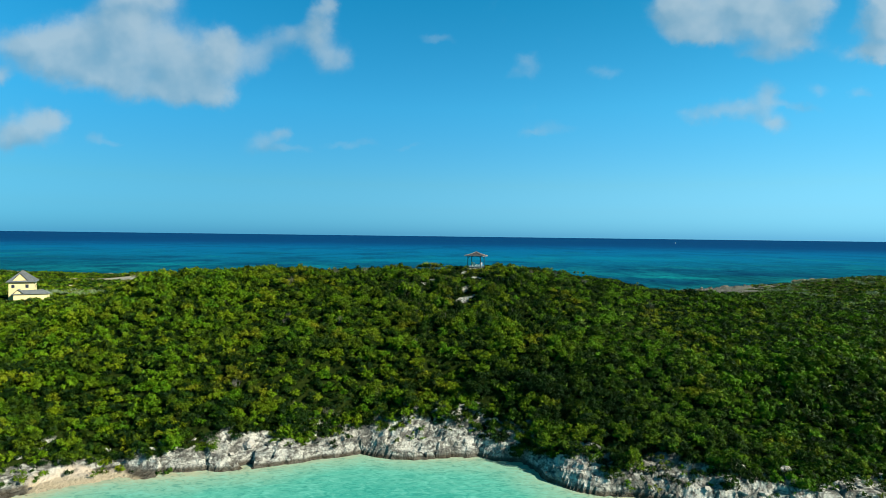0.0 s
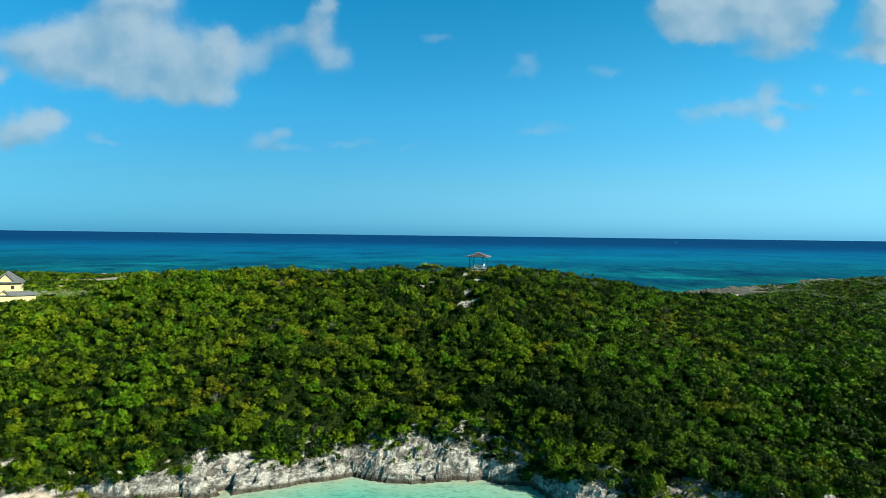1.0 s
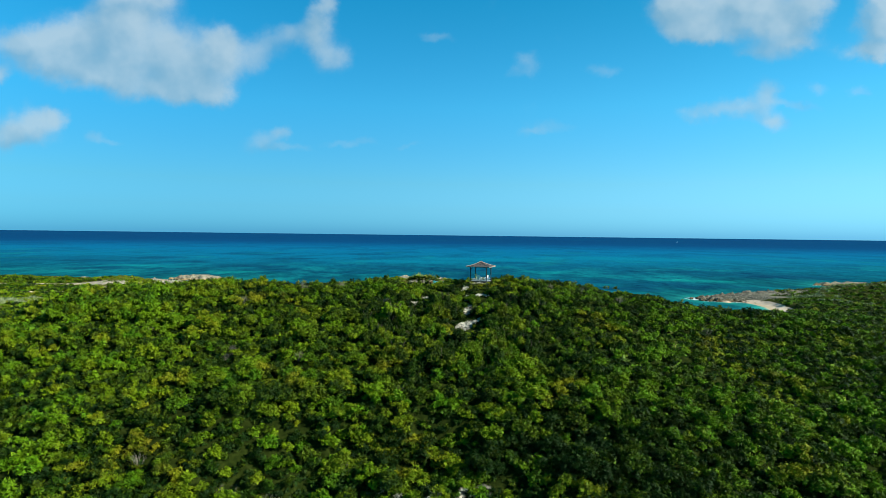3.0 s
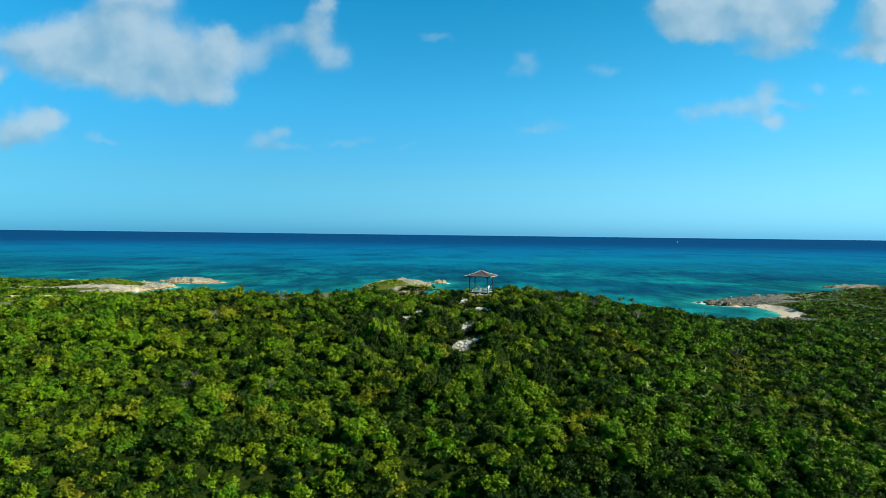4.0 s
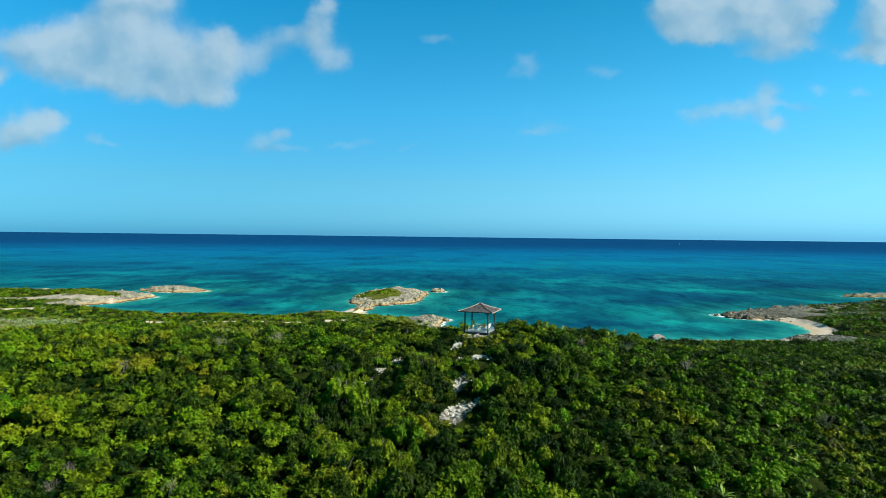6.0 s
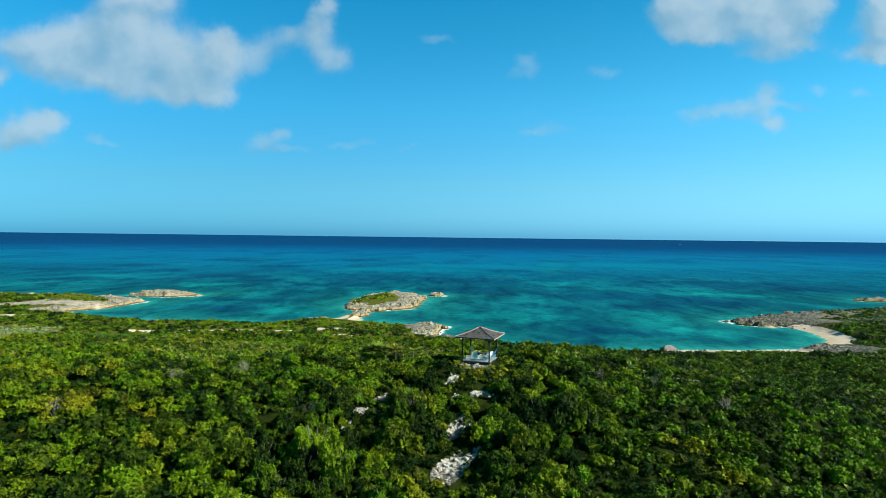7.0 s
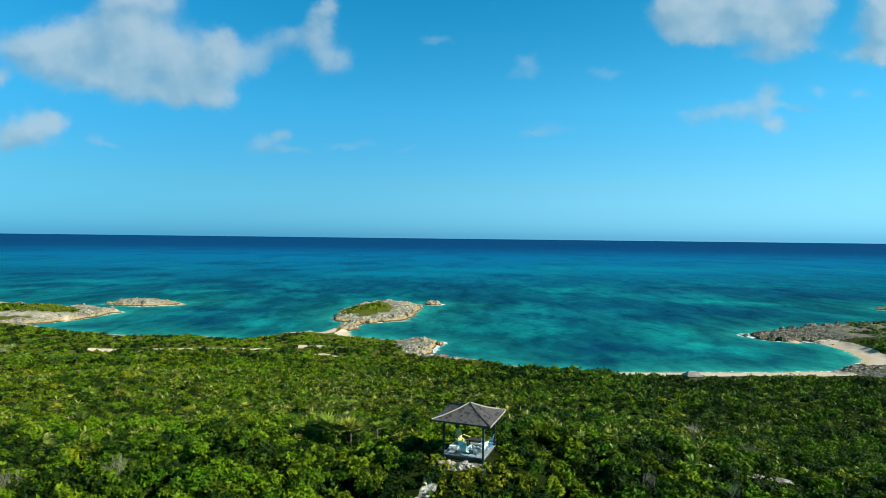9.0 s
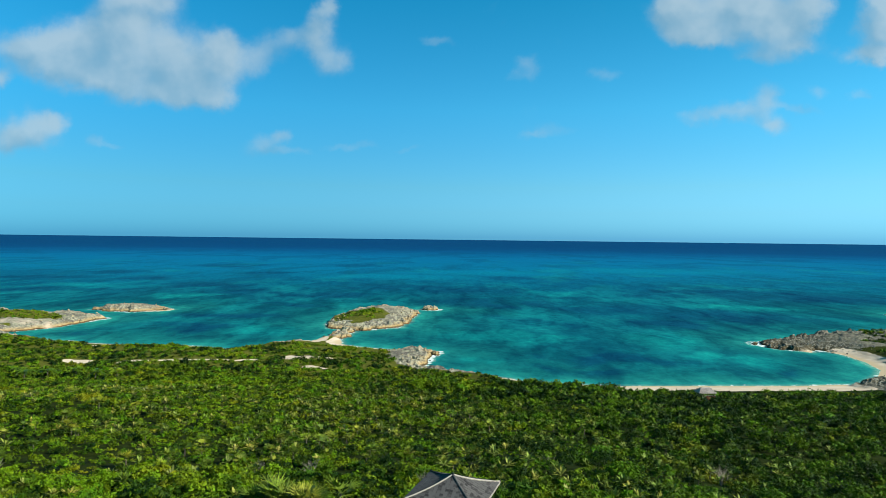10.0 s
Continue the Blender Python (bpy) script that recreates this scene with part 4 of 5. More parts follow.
# a taller, darker belt of sea grape behind the beach, and lone dark clumps higher up
gx_, gy_ = scatter(-60, 150, 165, 242, 3.0)
belt = step(np.abs(gy_ - 227 - fbm(gx_, gy_, 30.0, 2, 211) * 7), 8, 4) * step(gx_, -18, -8)
m = growable(gx_, gy_) & (belt * 0.75 + step(fbm(gx_, gy_, 16.0, 3, 221), 0.35, 0.75) * 0.7 * step(gx_, -10, 30) > rng.uniform(0.25, 0.9, len(gx_)))
grape = bushes_at(gx_[m], gy_[m], 1.3, 2.7, 0.62)
ox_, oy_ = scatter(0, 190, 140, 240, 2.7)
m = growable(ox_, oy_) & (np.abs(ox_ - 4) < 0.79 * (oy_ - 62) + 12) & (step(ox_ + fbm(ox_, oy_, 25.0, 2, 261) * 14, 8, 30) > rng.uniform(0.1, 1, len(ox_)))
mounds = bushes_at(ox_[m], oy_[m], 1.0, 2.0, 0.72)
mounds[5] = 0.2 + 0.8 * mounds[5]
# rounded thickets at the top of the beach
ex_, ey_ = scatter(2, 140, 230, 243, 3.0)
m = growable(ex_, ey_) & (rng.uniform(0, 1, len(ex_)) < 0.85) & (np.hypot(ex_ - HUT[0], ey_ - HUT[1]) > 6)
thicket = bushes_at(ex_[m], ey_[m], 1.6, 2.9, 0.52)
thicket[5] = 0.3 + thicket[5]
grape[5] *= 0.28
grape = [np.concatenate(p) for p in zip(grape, thicket, mounds)]
back_scrub = [np.concatenate([p, q]) for p, q in zip(back_scrub, grape)]
# low far ground by the north shore, and the flanks
wx, wy = scatter(-330, 330, 150, 440, 2.9)
m = growable(wx, wy) & ((wy > 262) | (np.abs(wx - 4) >= 0.79 * (wy - 62) + 12) | (np.abs(wx) > 190)) & (np.abs(wx) < 0.78 * wy + 20) & ~((wx > -180) & (wx < 60) & (wy > 330))
far_scrub = bushes_at(wx[m], wy[m], 1.2, 2.1, 0.55)

# low tufts on the green top of the islet and the west head
ix, iy = scatter(-48, 0, 350, 415, 1.5)
m = (np.exp(-((ix + 30) / 12) ** 2 - ((iy - 372) / 19) ** 2) + fbm(ix, iy, 6.0, 2, 251) * 0.2 > 0.6) & (rng.uniform(0, 1, len(ix)) < 0.6)
hx, hy = scatter(-200, -145, 340, 366, 2.0)
m2 = np.hypot((hx + 172) / 1.9, hy - 352) < 9
# wind-clipped mat on the neck of the rocky point
nx_, ny_ = scatter(-46, -2, 283, 304, 1.25)
m3 = (land(nx_, ny_) > 5.0) & (np.hypot(nx_ + 1.5, (ny_ - 288) / 1.5) > 9.0) & (fbm(nx_, ny_, 5.0, 2, 241) > -0.45)
tufts = bushes_at(np.concatenate([ix[m], hx[m2], nx_[m3]]), np.concatenate([iy[m], hy[m2], ny_[m3]]), 0.6, 1.2, 0.30)
tufts[5] = 0.5 + 0.5 * tufts[5]

far_scrub[4] *= 1 - 0.55 * step(far_scrub[0], 90, 130) * step(far_scrub[1], 280, 310)
# a low understorey closes the gaps between the bushes
ux, uy = scatter(-125, 125, 60, 148, 1.5)
m = growable(ux, uy) & (np.abs(ux) < 0.79 * uy + 12)
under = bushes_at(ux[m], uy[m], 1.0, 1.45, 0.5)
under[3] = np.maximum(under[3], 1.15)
# darker leaf tone here, so the gaps' shade is put into the colour
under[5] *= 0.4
under[4] *= 1 - 0.5 * near_path(under[0], under[1])
# the flanks of the ridge
qx, qy = scatter(-330, 330, 56, 150, 3.3)
m = growable(qx, qy) & ((np.abs(qx) >= 0.79 * qy + 12) | (np.abs(qx) > 125)) & (np.abs(qx) < 0.79 * qy + 190)
flank = bushes_at(qx[m], qy[m], 1.9, 2.7, 0.8)
# tufts and small bushes that hang on the ledges of the cliff
lx_, ly_ = scatter(-62, 62, 60, 92, 1.35)
sd_ = land(lx_, ly_)
m = (sd_ > 0.9) & (sd_ < 6.0) & (fbm(lx_, ly_, 5.0, 3, 121) + 0.09 * sd_ + 0.6 * step(lx_, 4, 14) > 0.14)
ledge = bushes_at(lx_[m], ly_[m], 0.45, 1.15, 0.8)
far_scrub[4] *= 1 - 0.42 * step(far_scrub[1], 258, 275)
back_scrub[4] *= 1 - 0.62 * step(land(back_scrub[0], back_scrub[1]), 30, 19) * step(back_scrub[0], 40, 60)
for zone in (back_scrub, far_scrub):
    zone[5] = zone[5] + 1.0 * (fbm(zone[0], zone[1], 14.0, 3, 131) > 1.6 - 1.25 * step(zone[0], 110, 150))
    zone[5] = zone[5] + 1.0 * (np.hypot(zone[0] - 74.5, zone[1] - 198) < 2.6)
    silver = field(zone[0], zone[1]) > 0.4
    zone[5] = np.where(silver & (zone[5] < 1), zone[5] + 1.0, zone[5])
    zone[4] = np.where(silver, zone[4] * 0.6, zone[4])

# pale low plants at the foot of the shelter
ka = np.radians(np.array([150, 172, 190, 204, 216, 232, 247, 262, 280, 296, 311, 326, 340, 356, 15]))
kr = np.tile([2.75, 3.2, 2.9], 5)
kx = np.concatenate([SHELTER[0] + kr * np.cos(ka), np.array([4.6, 5.5, 6.3, 7.2, 8.1, 9.0, 9.8, 5.0, 6.8, 8.6])])
ky = np.concatenate([SHELTER[1] + kr * np.sin(ka), np.array([126.6, 126.1, 126.5, 126.0, 126.4, 126.2, 126.8, 125.2, 125.0, 125.3])])
skirt = bushes_at(kx, ky, 0.55, 0.85, 0.62)
skirt[5] = np.ones(len(kx))
# wind-clipped growth on the western half of the back slope is paler
back_scrub[5] = np.where(back_scrub[5] > 1, back_scrub[5], np.clip(0.88 * back_scrub[5] + 0.20 * step(back_scrub[0], 45, -35), 0, 1))

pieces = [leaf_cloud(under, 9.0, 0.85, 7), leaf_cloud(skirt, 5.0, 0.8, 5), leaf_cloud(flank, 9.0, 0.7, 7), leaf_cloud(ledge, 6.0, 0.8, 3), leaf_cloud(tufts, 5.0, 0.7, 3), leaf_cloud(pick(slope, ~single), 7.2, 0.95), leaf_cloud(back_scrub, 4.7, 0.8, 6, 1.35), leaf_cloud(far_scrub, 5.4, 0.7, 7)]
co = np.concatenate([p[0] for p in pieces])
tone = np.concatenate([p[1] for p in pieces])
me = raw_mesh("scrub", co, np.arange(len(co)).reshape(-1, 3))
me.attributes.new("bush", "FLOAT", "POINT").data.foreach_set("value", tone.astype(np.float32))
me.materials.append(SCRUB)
scrub = new("scrub", me)
tagged(scrub, "dense low green coastal scrub covering the ridge and slopes", "scrub", kind="stuff")


def shrub_kind(seed):
    """One rounded evergreen shrub a metre in radius: stems and a lobed crown of single leaves."""
    r = random.Random(seed)
    g = np.random.default_rng(seed)
    thing = new("shrub")
    bm = bmesh.new()
    for k in range(4):
        a = r.uniform(0, 6.28)
        tip = (math.cos(a) * r.uniform(0.25, 0.55), math.sin(a) * r.uniform(0.25, 0.55), r.uniform(0.7, 0.95))
        limb(bm, [(0, 0, -0.15), (tip[0] * 0.35, tip[1] * 0.35, 0.35), tip], 0.045, 0.014, 4)
    part("trunk", bm, BARK, thing, "short forked grey trunk")
    L = r.randint(15, 20)
    cos, tris = [], 0
    for k in range(L):
        a, o = r.uniform(0, 6.28), (0.1 if k == 0 else math.sqrt(r.uniform(0.05, 1)) * 0.80)
        lr = r.uniform(0.15, 0.36)
        c0 = np.array([math.cos(a) * o, math.sin(a) * o, (1.0 - 0.55 * o ** 1.6) * r.uniform(0.55, 1.08) - lr * 0.75])
        N = int(440 * lr)
        up = g.uniform(-0.45, 1.0, N)
        turn = g.uniform(0, 6.283, N)
        flat = np.sqrt(1 - up ** 2)
        nrm = np.stack([np.cos(turn) * flat, np.sin(turn) * flat, up], -1)
        c = c0 + nrm * lr * g.uniform(0.45, 1.18, N)[:, None]
        face = nrm * 0.6 + g.normal(0, 0.6, (N, 3)) + np.array([0, 0, 0.35])
        face /= np.linalg.norm(face, axis=1)[:, None]
        t = np.cross(face, g.normal(0, 1, (N, 3)))
        t /= np.linalg.norm(t, axis=1)[:, None] + 1e-9
        b = np.cross(face, t)
        s = g.uniform(0.10, 0.18, N)[:, None]
        cos.append(np.stack([c + t * s * 0.7, c - t * s * 0.45 + b * s * 0.52, c - t * s * 0.45 - b * s * 0.52], 1).reshape(-1, 3))
    co = np.concatenate(cos)
    me = raw_mesh("crown", co, np.arange(len(co)).reshape(-1, 3))
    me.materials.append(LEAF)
    crown = new("crown", me)
    crown.parent = thing
    return tagged(thing, "rounded evergreen shrub with small glossy leaves on the slope", "shrub", "shrubs on the slope")


kinds = [shrub_kind(100 + k) for k in range(9)]
for k, i in enumerate(rank[:290]):
    x, y, z, r, h = (slope[j][i] for j in range(5))
    m = pose(x, y, z, 0, 0, rng.uniform(0, 360)) @ Matrix.Diagonal((r, r, h, 1))
    ob = kinds[k] if k < len(kinds) else copy_thing(kinds[k % len(kinds)], Matrix())
    ob.matrix_basis = m


# ---------------------------------------------------------------- thatch palms
def palm_kind(seed):
    """A knee-high fan palm: stiff split fans on short stalks."""
    r = random.Random(seed)
    thing = new("thatch_palm")
    part("stem", limb(bmesh.new(), [(0, 0, -0.9), (0.02, 0, 0.1), (0.02, 0.02, 0.5)], 0.07, 0.05, 6), BARK, thing)
    bm = bmesh.new()
    for k in range(14):
        a = k * 2.4 + r.uniform(-0.3, 0.3)
        rise = r.uniform(0.05, 1.25)
        way = Vector((math.cos(a) * math.cos(rise), math.sin(a) * math.cos(rise), math.sin(rise)))
        root = Vector((0.02, 0.02, 0.45))
        hub = root + way * r.uniform(0.35, 0.5)
        side = way.cross(Vector((0, 0, 1))).normalized()
        nrm = side.cross(way)
        limb(bm, [root, hub], 0.012, 0.009, 3)
        for j in range(6):
            t = (j - 2.5) / 2.5 * 0.85
            d = way * math.cos(t) + side * math.sin(t)
            tip = hub + d * r.uniform(0.60, 0.90) - Vector((0, 0, 0.05))
            w = d.cross(nrm).normalized() * 0.05
            mid = hub + d * 0.3
            v = [bm.verts.new(p) for p in (hub, mid + w, tip, mid - w)]
            bm.faces.new(v)
    part("crown", bm, PALM, thing, "pale green crown of split fans")
    return tagged(thing, "small silvery green fan palm growing among low scrub", "palm", "palms on the back slope")


palm_kinds = [palm_kind(300 + k) for k in range(3)]
px_, py_ = scatter(-75, 95, 133, 215, 3.2)
clump = fbm(px_, py_, 10.0, 3, 91)
m = growable(px_, py_) & (np.abs(px_ - 4) < 0.7 * (py_ - 88)) & (clump + rng.normal(0, 0.35, len(px_)) > 0.42)
keep = rng.permutation(np.flatnonzero(m))[:270]
px_, py_ = px_[keep], py_[keep]
px_, py_ = np.concatenate([px_, [-3.5, -2.2, -1.0, -4.4, 0.2, -2.8, -1.6, -3.9, -5.2]]), np.concatenate([py_, [135.5, 136.6, 135.2, 137.0, 136.8, 134.9, 134.6, 136.1, 135.8]])
pz_ = elevation(px_, py_)
for k in range(len(px_)):
    s = rng.uniform(0.5, 0.95) if k < len(px_) - 9 else rng.uniform(1.05, 1.4)
    mm = pose(px_[k], py_[k], pz_[k] + 0.55 * s, 0, 0, rng.uniform(0, 360)) @ Matrix.Scale(s, 4)
    ob = palm_kinds[k] if k < 3 else copy_thing(palm_kinds[k % 3], Matrix())
    ob.matrix_basis = mm


# low palmettos, too many to count, all over the back slope and the windswept shoulder
tx_, ty_ = scatter(-110, 120, 92, 232, 2.3)
thick = fbm(tx_, ty_, 12.0, 3, 231) + rng.normal(0, 0.4, len(tx_))
m = growable(tx_, ty_) & (thick > 0.30) & (np.abs(tx_ - 4) < 0.76 * (ty_ - 60)) & ((ty_ > 134) | (tx_ > 16))
tx_, ty_ = tx_[m], ty_[m]
tz_ = elevation(tx_, ty_) + rng.uniform(0.45, 0.85, len(tx_)) * np.where(ty_ < 134, 1.3, 1.0)
blades = 16
n_ = len(tx_) * blades
turn_, rise_ = rng.uniform(0, 6.283, n_), rng.uniform(0.1, 1.35, n_)
size_ = np.repeat(rng.uniform(0.55, 1.05, len(tx_)), blades) * rng.uniform(0.75, 1.1, n_)
way_ = np.stack([np.cos(turn_) * np.cos(rise_), np.sin(turn_) * np.cos(rise_), np.sin(rise_)], -1)
side_ = np.stack([-np.sin(turn_), np.cos(turn_), np.zeros(n_)], -1)
root_ = np.repeat(np.stack([tx_, ty_, tz_], -1), blades, 0)
mid_ = root_ + way_ * (size_ * 0.6)[:, None]
tip_ = root_ + way_ * size_[:, None] - np.array([0, 0, 0.12]) * size_[:, None]
wide_ = side_ * (size_ * 0.10)[:, None]
co = np.stack([root_, mid_ + wide_, tip_, mid_ - wide_], 1).reshape(-1, 3)
me = raw_mesh("palmettos", co, np.arange(len(co)).reshape(-1, 4))
me.attributes.new("bush", "FLOAT", "POINT").data.foreach_set("value", np.repeat(rng.uniform(0.3, 1, len(tx_)), blades * 4).astype(np.float32))
me.materials.append(TUFT)
tagged(new("palmettos", me), "pale tufts of palmetto scattered through the low scrub", "palmetto", kind="stuff")


# ---------------------------------------------------------------- bare grey shrubs
def bare_kind(seed):
    """A leafless shrub: a fan of forking bleached twigs."""
    r = random.Random(seed)
    bm = bmesh.new()
    for k in range(11):
        a, lean = r.uniform(0, 6.28), r.uniform(0.1, 0.9)
        way = Vector((math.cos(a) * math.sin(lean), math.sin(a) * math.sin(lean), math.cos(lean)))
        mid = way * r.uniform(0.5, 0.8)
        limb(bm, [(0, 0, -0.1), mid * 0.5 + Vector((0, 0, 0.05)), mid], 0.022, 0.012, 4)
        for j in range(4):
            tip = mid + (way + Vector((r.uniform(-0.8, 0.8), r.uniform(-0.8, 0.8), r.uniform(-0.2, 0.6)))).normalized() * r.uniform(0.35, 0.7)
            limb(bm, [mid, (mid + tip) / 2 + Vector((0, 0, 0.05)), tip], 0.011, 0.005, 3)
    ob = part("bare_shrub", bm, DEAD)
    return tagged(ob, "leafless grey shrub with bleached twigs among green scrub", "shrub", "bare shrubs")


bare_kinds = [bare_kind(700 + k) for k in range(3)]
dx_, dy_ = scatter(-40, 45, 84, 160, 4.6)
m = growable(dx_, dy_) & (rng.uniform(0, 1, len(dx_)) < 0.11) & (np.hypot(dx_ - 7, dy_ - 128) > 8)
dx_, dy_ = np.concatenate([dx_[m], [14.5, 15.5, 16.2, 13.8, -8.0, 24.0, -16.0, 50.3, 51.0]]), np.concatenate([dy_[m], [119.0, 120.0, 118.2, 120.6, 121.0, 126.0, 84.0, 215.0, 216.0]])
dz_ = elevation(dx_, dy_)
for k in range(len(dx_)):
    ob = bare_kinds[k] if k < 3 else copy_thing(bare_kinds[k % 3], Matrix())
    ob.matrix_basis = pose(dx_[k], dy_[k], dz_[k], 0, 0, rng.uniform(0, 360)) @ Matrix.Scale(rng.uniform(0.9, 1.5), 4)


# ---------------------------------------------------------------- coconut palms on the low ground
def coconut_palm(x, y, tall, seed):
    """A leaning trunk under a mop of drooping feathered fronds."""
    r = random.Random(seed)
    thing = new("coconut_palm")
    z = float(elevation(np.array([x]), np.array([y]))[0])
    thing.matrix_basis = pose(x, y, z, 0, 0, r.uniform(0, 360))
    lean = r.uniform(0.2, 0.7)
    top = Vector((lean, 0, tall))
    part("trunk", limb(bmesh.new(), [(0, 0, -0.3), (lean * 0.2, 0, tall * 0.4), (lean * 0.55, 0, tall * 0.75), top], 0.17, 0.10, 7), BARK, thing, "slender ringed grey trunk")
    bm = bmesh.new()
    for k in range(15):
        a, rise = k * 2.4 + r.uniform(-0.2, 0.2), r.uniform(-0.1, 1.1)
        out = Vector((math.cos(a), math.sin(a), 0))
        side = Vector((-math.sin(a), math.cos(a), 0))
        long = r.uniform(2.6, 3.3)
        spine = [top + out * long * t * math.cos(rise) + Vector((0, 0, long * (t * math.sin(rise) - 0.75 * t * t))) for t in (0, 0.2, 0.4, 0.6, 0.8, 1.0)]
        limb(bm, spine, 0.03, 0.008, 3)
        for j in range(14):
            t = 0.12 + 0.06 * j
            i = min(int(t * 5), 4)
            p = spine[i].lerp(spine[i + 1], t * 5 - i)
            for s in (-1, 1):
                tip = p + (side * s + out * 0.5).normalized() * 0.8 * (1 - 0.5 * t) - Vector((0, 0, 0.22))
                w = out * 0.10
                bm.faces.new([bm.verts.new(q) for q in (p - w, p + w, tip)])
    part("crown", bm, COCO, thing, "dark green crown of drooping fronds")
    tagged(thing, "coconut palm with dark drooping fronds above low scrub", "palm", "coconut palms")


for k, (x, y, tall) in enumerate(((-97, 246, 2.1), (-93, 249, 1.8), (-101, 249, 1.9), (-80, 247, 2.0), (-76, 250, 1.7), (-87, 251, 1.7), (-107, 247, 1.8))):
    coconut_palm(x, y, tall, 900 + k)


# ---------------------------------------------------------------- the shelter on the crest
SHINGLE = plain("weathered_shingles", rgb(0.006, 0.006, 0.007), rgb(0.054, 0.055, 0.053), 9.0, 0.85, 0.6, 0.03, own=0.7)
TIMBER = plain("grey_green_timber", rgb(0.007, 0.012, 0.012), rgb(0.020, 0.030, 0.029), 10.0, 0.75, 0.3, 0.01, (6, 6, 1))
DECK = plain("bleached_deck", rgb(0.10, 0.125, 0.13), rgb(0.20, 0.235, 0.235), 9.0, 0.7)
TRIM = plain("pale_trim", rgb(0.15, 0.145, 0.12), rgb(0.24, 0.23, 0.19), 8.0, 0.7)
YELLOW = plain("yellow_paint", rgb(0.36, 0.33, 0.10), rgb(0.50, 0.47, 0.18), 6.0, 0.5, 0.1)
BLUE = plain("blue_paint", rgb(0.05, 0.20, 0.33), rgb(0.11, 0.31, 0.46), 6.0, 0.5, 0.1)
WHITE = plain("white_paint", rgb(0.38, 0.42, 0.41), rgb(0.52, 0.56, 0.54), 6.0, 0.5, 0.1)
AQUA = plain("aqua_paint", rgb(0.22, 0.36, 0.36), rgb(0.36, 0.52, 0.50), 6.0, 0.5, 0.1)
DARK_WOOD = plain("dark_wood", rgb(0.012, 0.011, 0.010), rgb(0.035, 0.032, 0.03), 8.0, 0.6)

FLOOR_Z = 22.8
at_shelter = pose(SHELTER[0], SHELTER[1], FLOOR_Z, 0, 0, -20)


def shelter():
    thing = new("shelter")
    thing.matrix_basis = at_shelter
    half = 1.42
    k = 0
    for k in range(15):
        part("deck_board", boxed(pose(0, -half + 0.1 + k * 2.84 / 14.3, -0.02), 3.0, 0.175, 0.04, 0.005), DECK, thing)
    for s in (-1, 1):
        part("joist", boxed(pose(0, s * half, -0.14), 3.04, 0.07, 0.19, 0.008), TIMBER, thing)
        part("joist", boxed(pose(s * half, 0, -0.14), 0.07, 2.70, 0.19, 0.008), TIMBER, thing)
    for sx in (-1, 1):
        for sy in (-1, 1):
            post = part("post", boxed(pose(sx * half, sy * half, 0.98), 0.13, 0.13, 2.9, 0.012), TIMBER, thing)
            brace = limb(bmesh.new(), [(sx * half, sy * half * 0.97, 1.95), (sx * (half - 0.42), sy * half * 0.97, 2.34)], 0.035, 0.035, 4)
            part("brace", brace, TIMBER, thing)
            part("footing", boxed(pose(sx * half, sy * half, -0.52), 0.30, 0.30, 0.44, 0.03), TIMBER, thing)
    for s in (-1, 1):
        part("beam", boxed(pose(0, s * half, 2.40), 3.2, 0.09, 0.16, 0.01), TIMBER, thing)
        part("beam", boxed(pose(s * half, 0, 2.40), 0.09, 3.2, 0.16, 0.01), TIMBER, thing)
    # roof boards with a bell-cast sweep; the shingles lie on them
    roof = part("roof", roof_shell(0.0, 0.05), DARK_WOOD, thing, "hipped roof that sweeps up to a point")
    for a in range(4):
        turn = pose(0, 0, 0, 0, 0, 90 * a)
        bm = limb(bmesh.new(), [turn @ Vector((d, -d, roof_height(d) + 0.05)) for d in (0.03, 0.4, 0.8, 1.2, 1.6, 2.08)], 0.045, 0.05, 5)
        # sunlit roof edges are put into the material: pale on these sides only
        part("hip_cap", bm, TRIM if a in (1, 3) else SHINGLE, roof)
        part("fascia", boxed(turn @ pose(0, -2.09, roof_height(2.07) - 0.02), 4.2, 0.03, 0.11, 0.006), TRIM if a in (1,) else TIMBER, roof)
    part("finial", limb(bmesh.new(), [(0, 0, roof_height(0) - 0.02), (0, 0, roof_height(0) + 0.16)], 0.06, 0.03, 6), TIMBER, roof)
    tagged(thing, "open square timber shelter with a grey shingled roof on the crest", "gazebo")
    return thing, roof


def roof_height(d):
    """Height of the roof above the deck at d metres out from its axis."""
    t = min(d / 2.07, 1.0)
    return 2.44 + 0.86 * ((1 - t) * 0.62 + 0.38 * (1 - t) ** 2.4)


def roof_shell(lift, thick):
    bm = bmesh.new()
    steps = [2.07, 1.65, 1.25, 0.85, 0.45, 0.02]
    for off in (lift, lift - thick):
        rings = [[bm.verts.new((d * sx, d * sy, roof_height(d) + off)) for sx, sy in ((-1, -1), (1, -1), (1, 1), (-1, 1))] for d in steps]
        for a, b in zip(rings, rings[1:]):
            for s in range(4):
                bm.faces.new((a[s], a[(s + 1) % 4], b[(s + 1) % 4], b[s]))
        if off == lift:
            bm.faces.new(rings[-1])
            outer = rings[0]
        else:
            for s in range(4):
                bm.faces.new((outer[s], outer[(s + 1) % 4], rings[0][(s + 1) % 4], rings[0][s]))
    return bm


SHELTER_THING, ROOF = shelter()


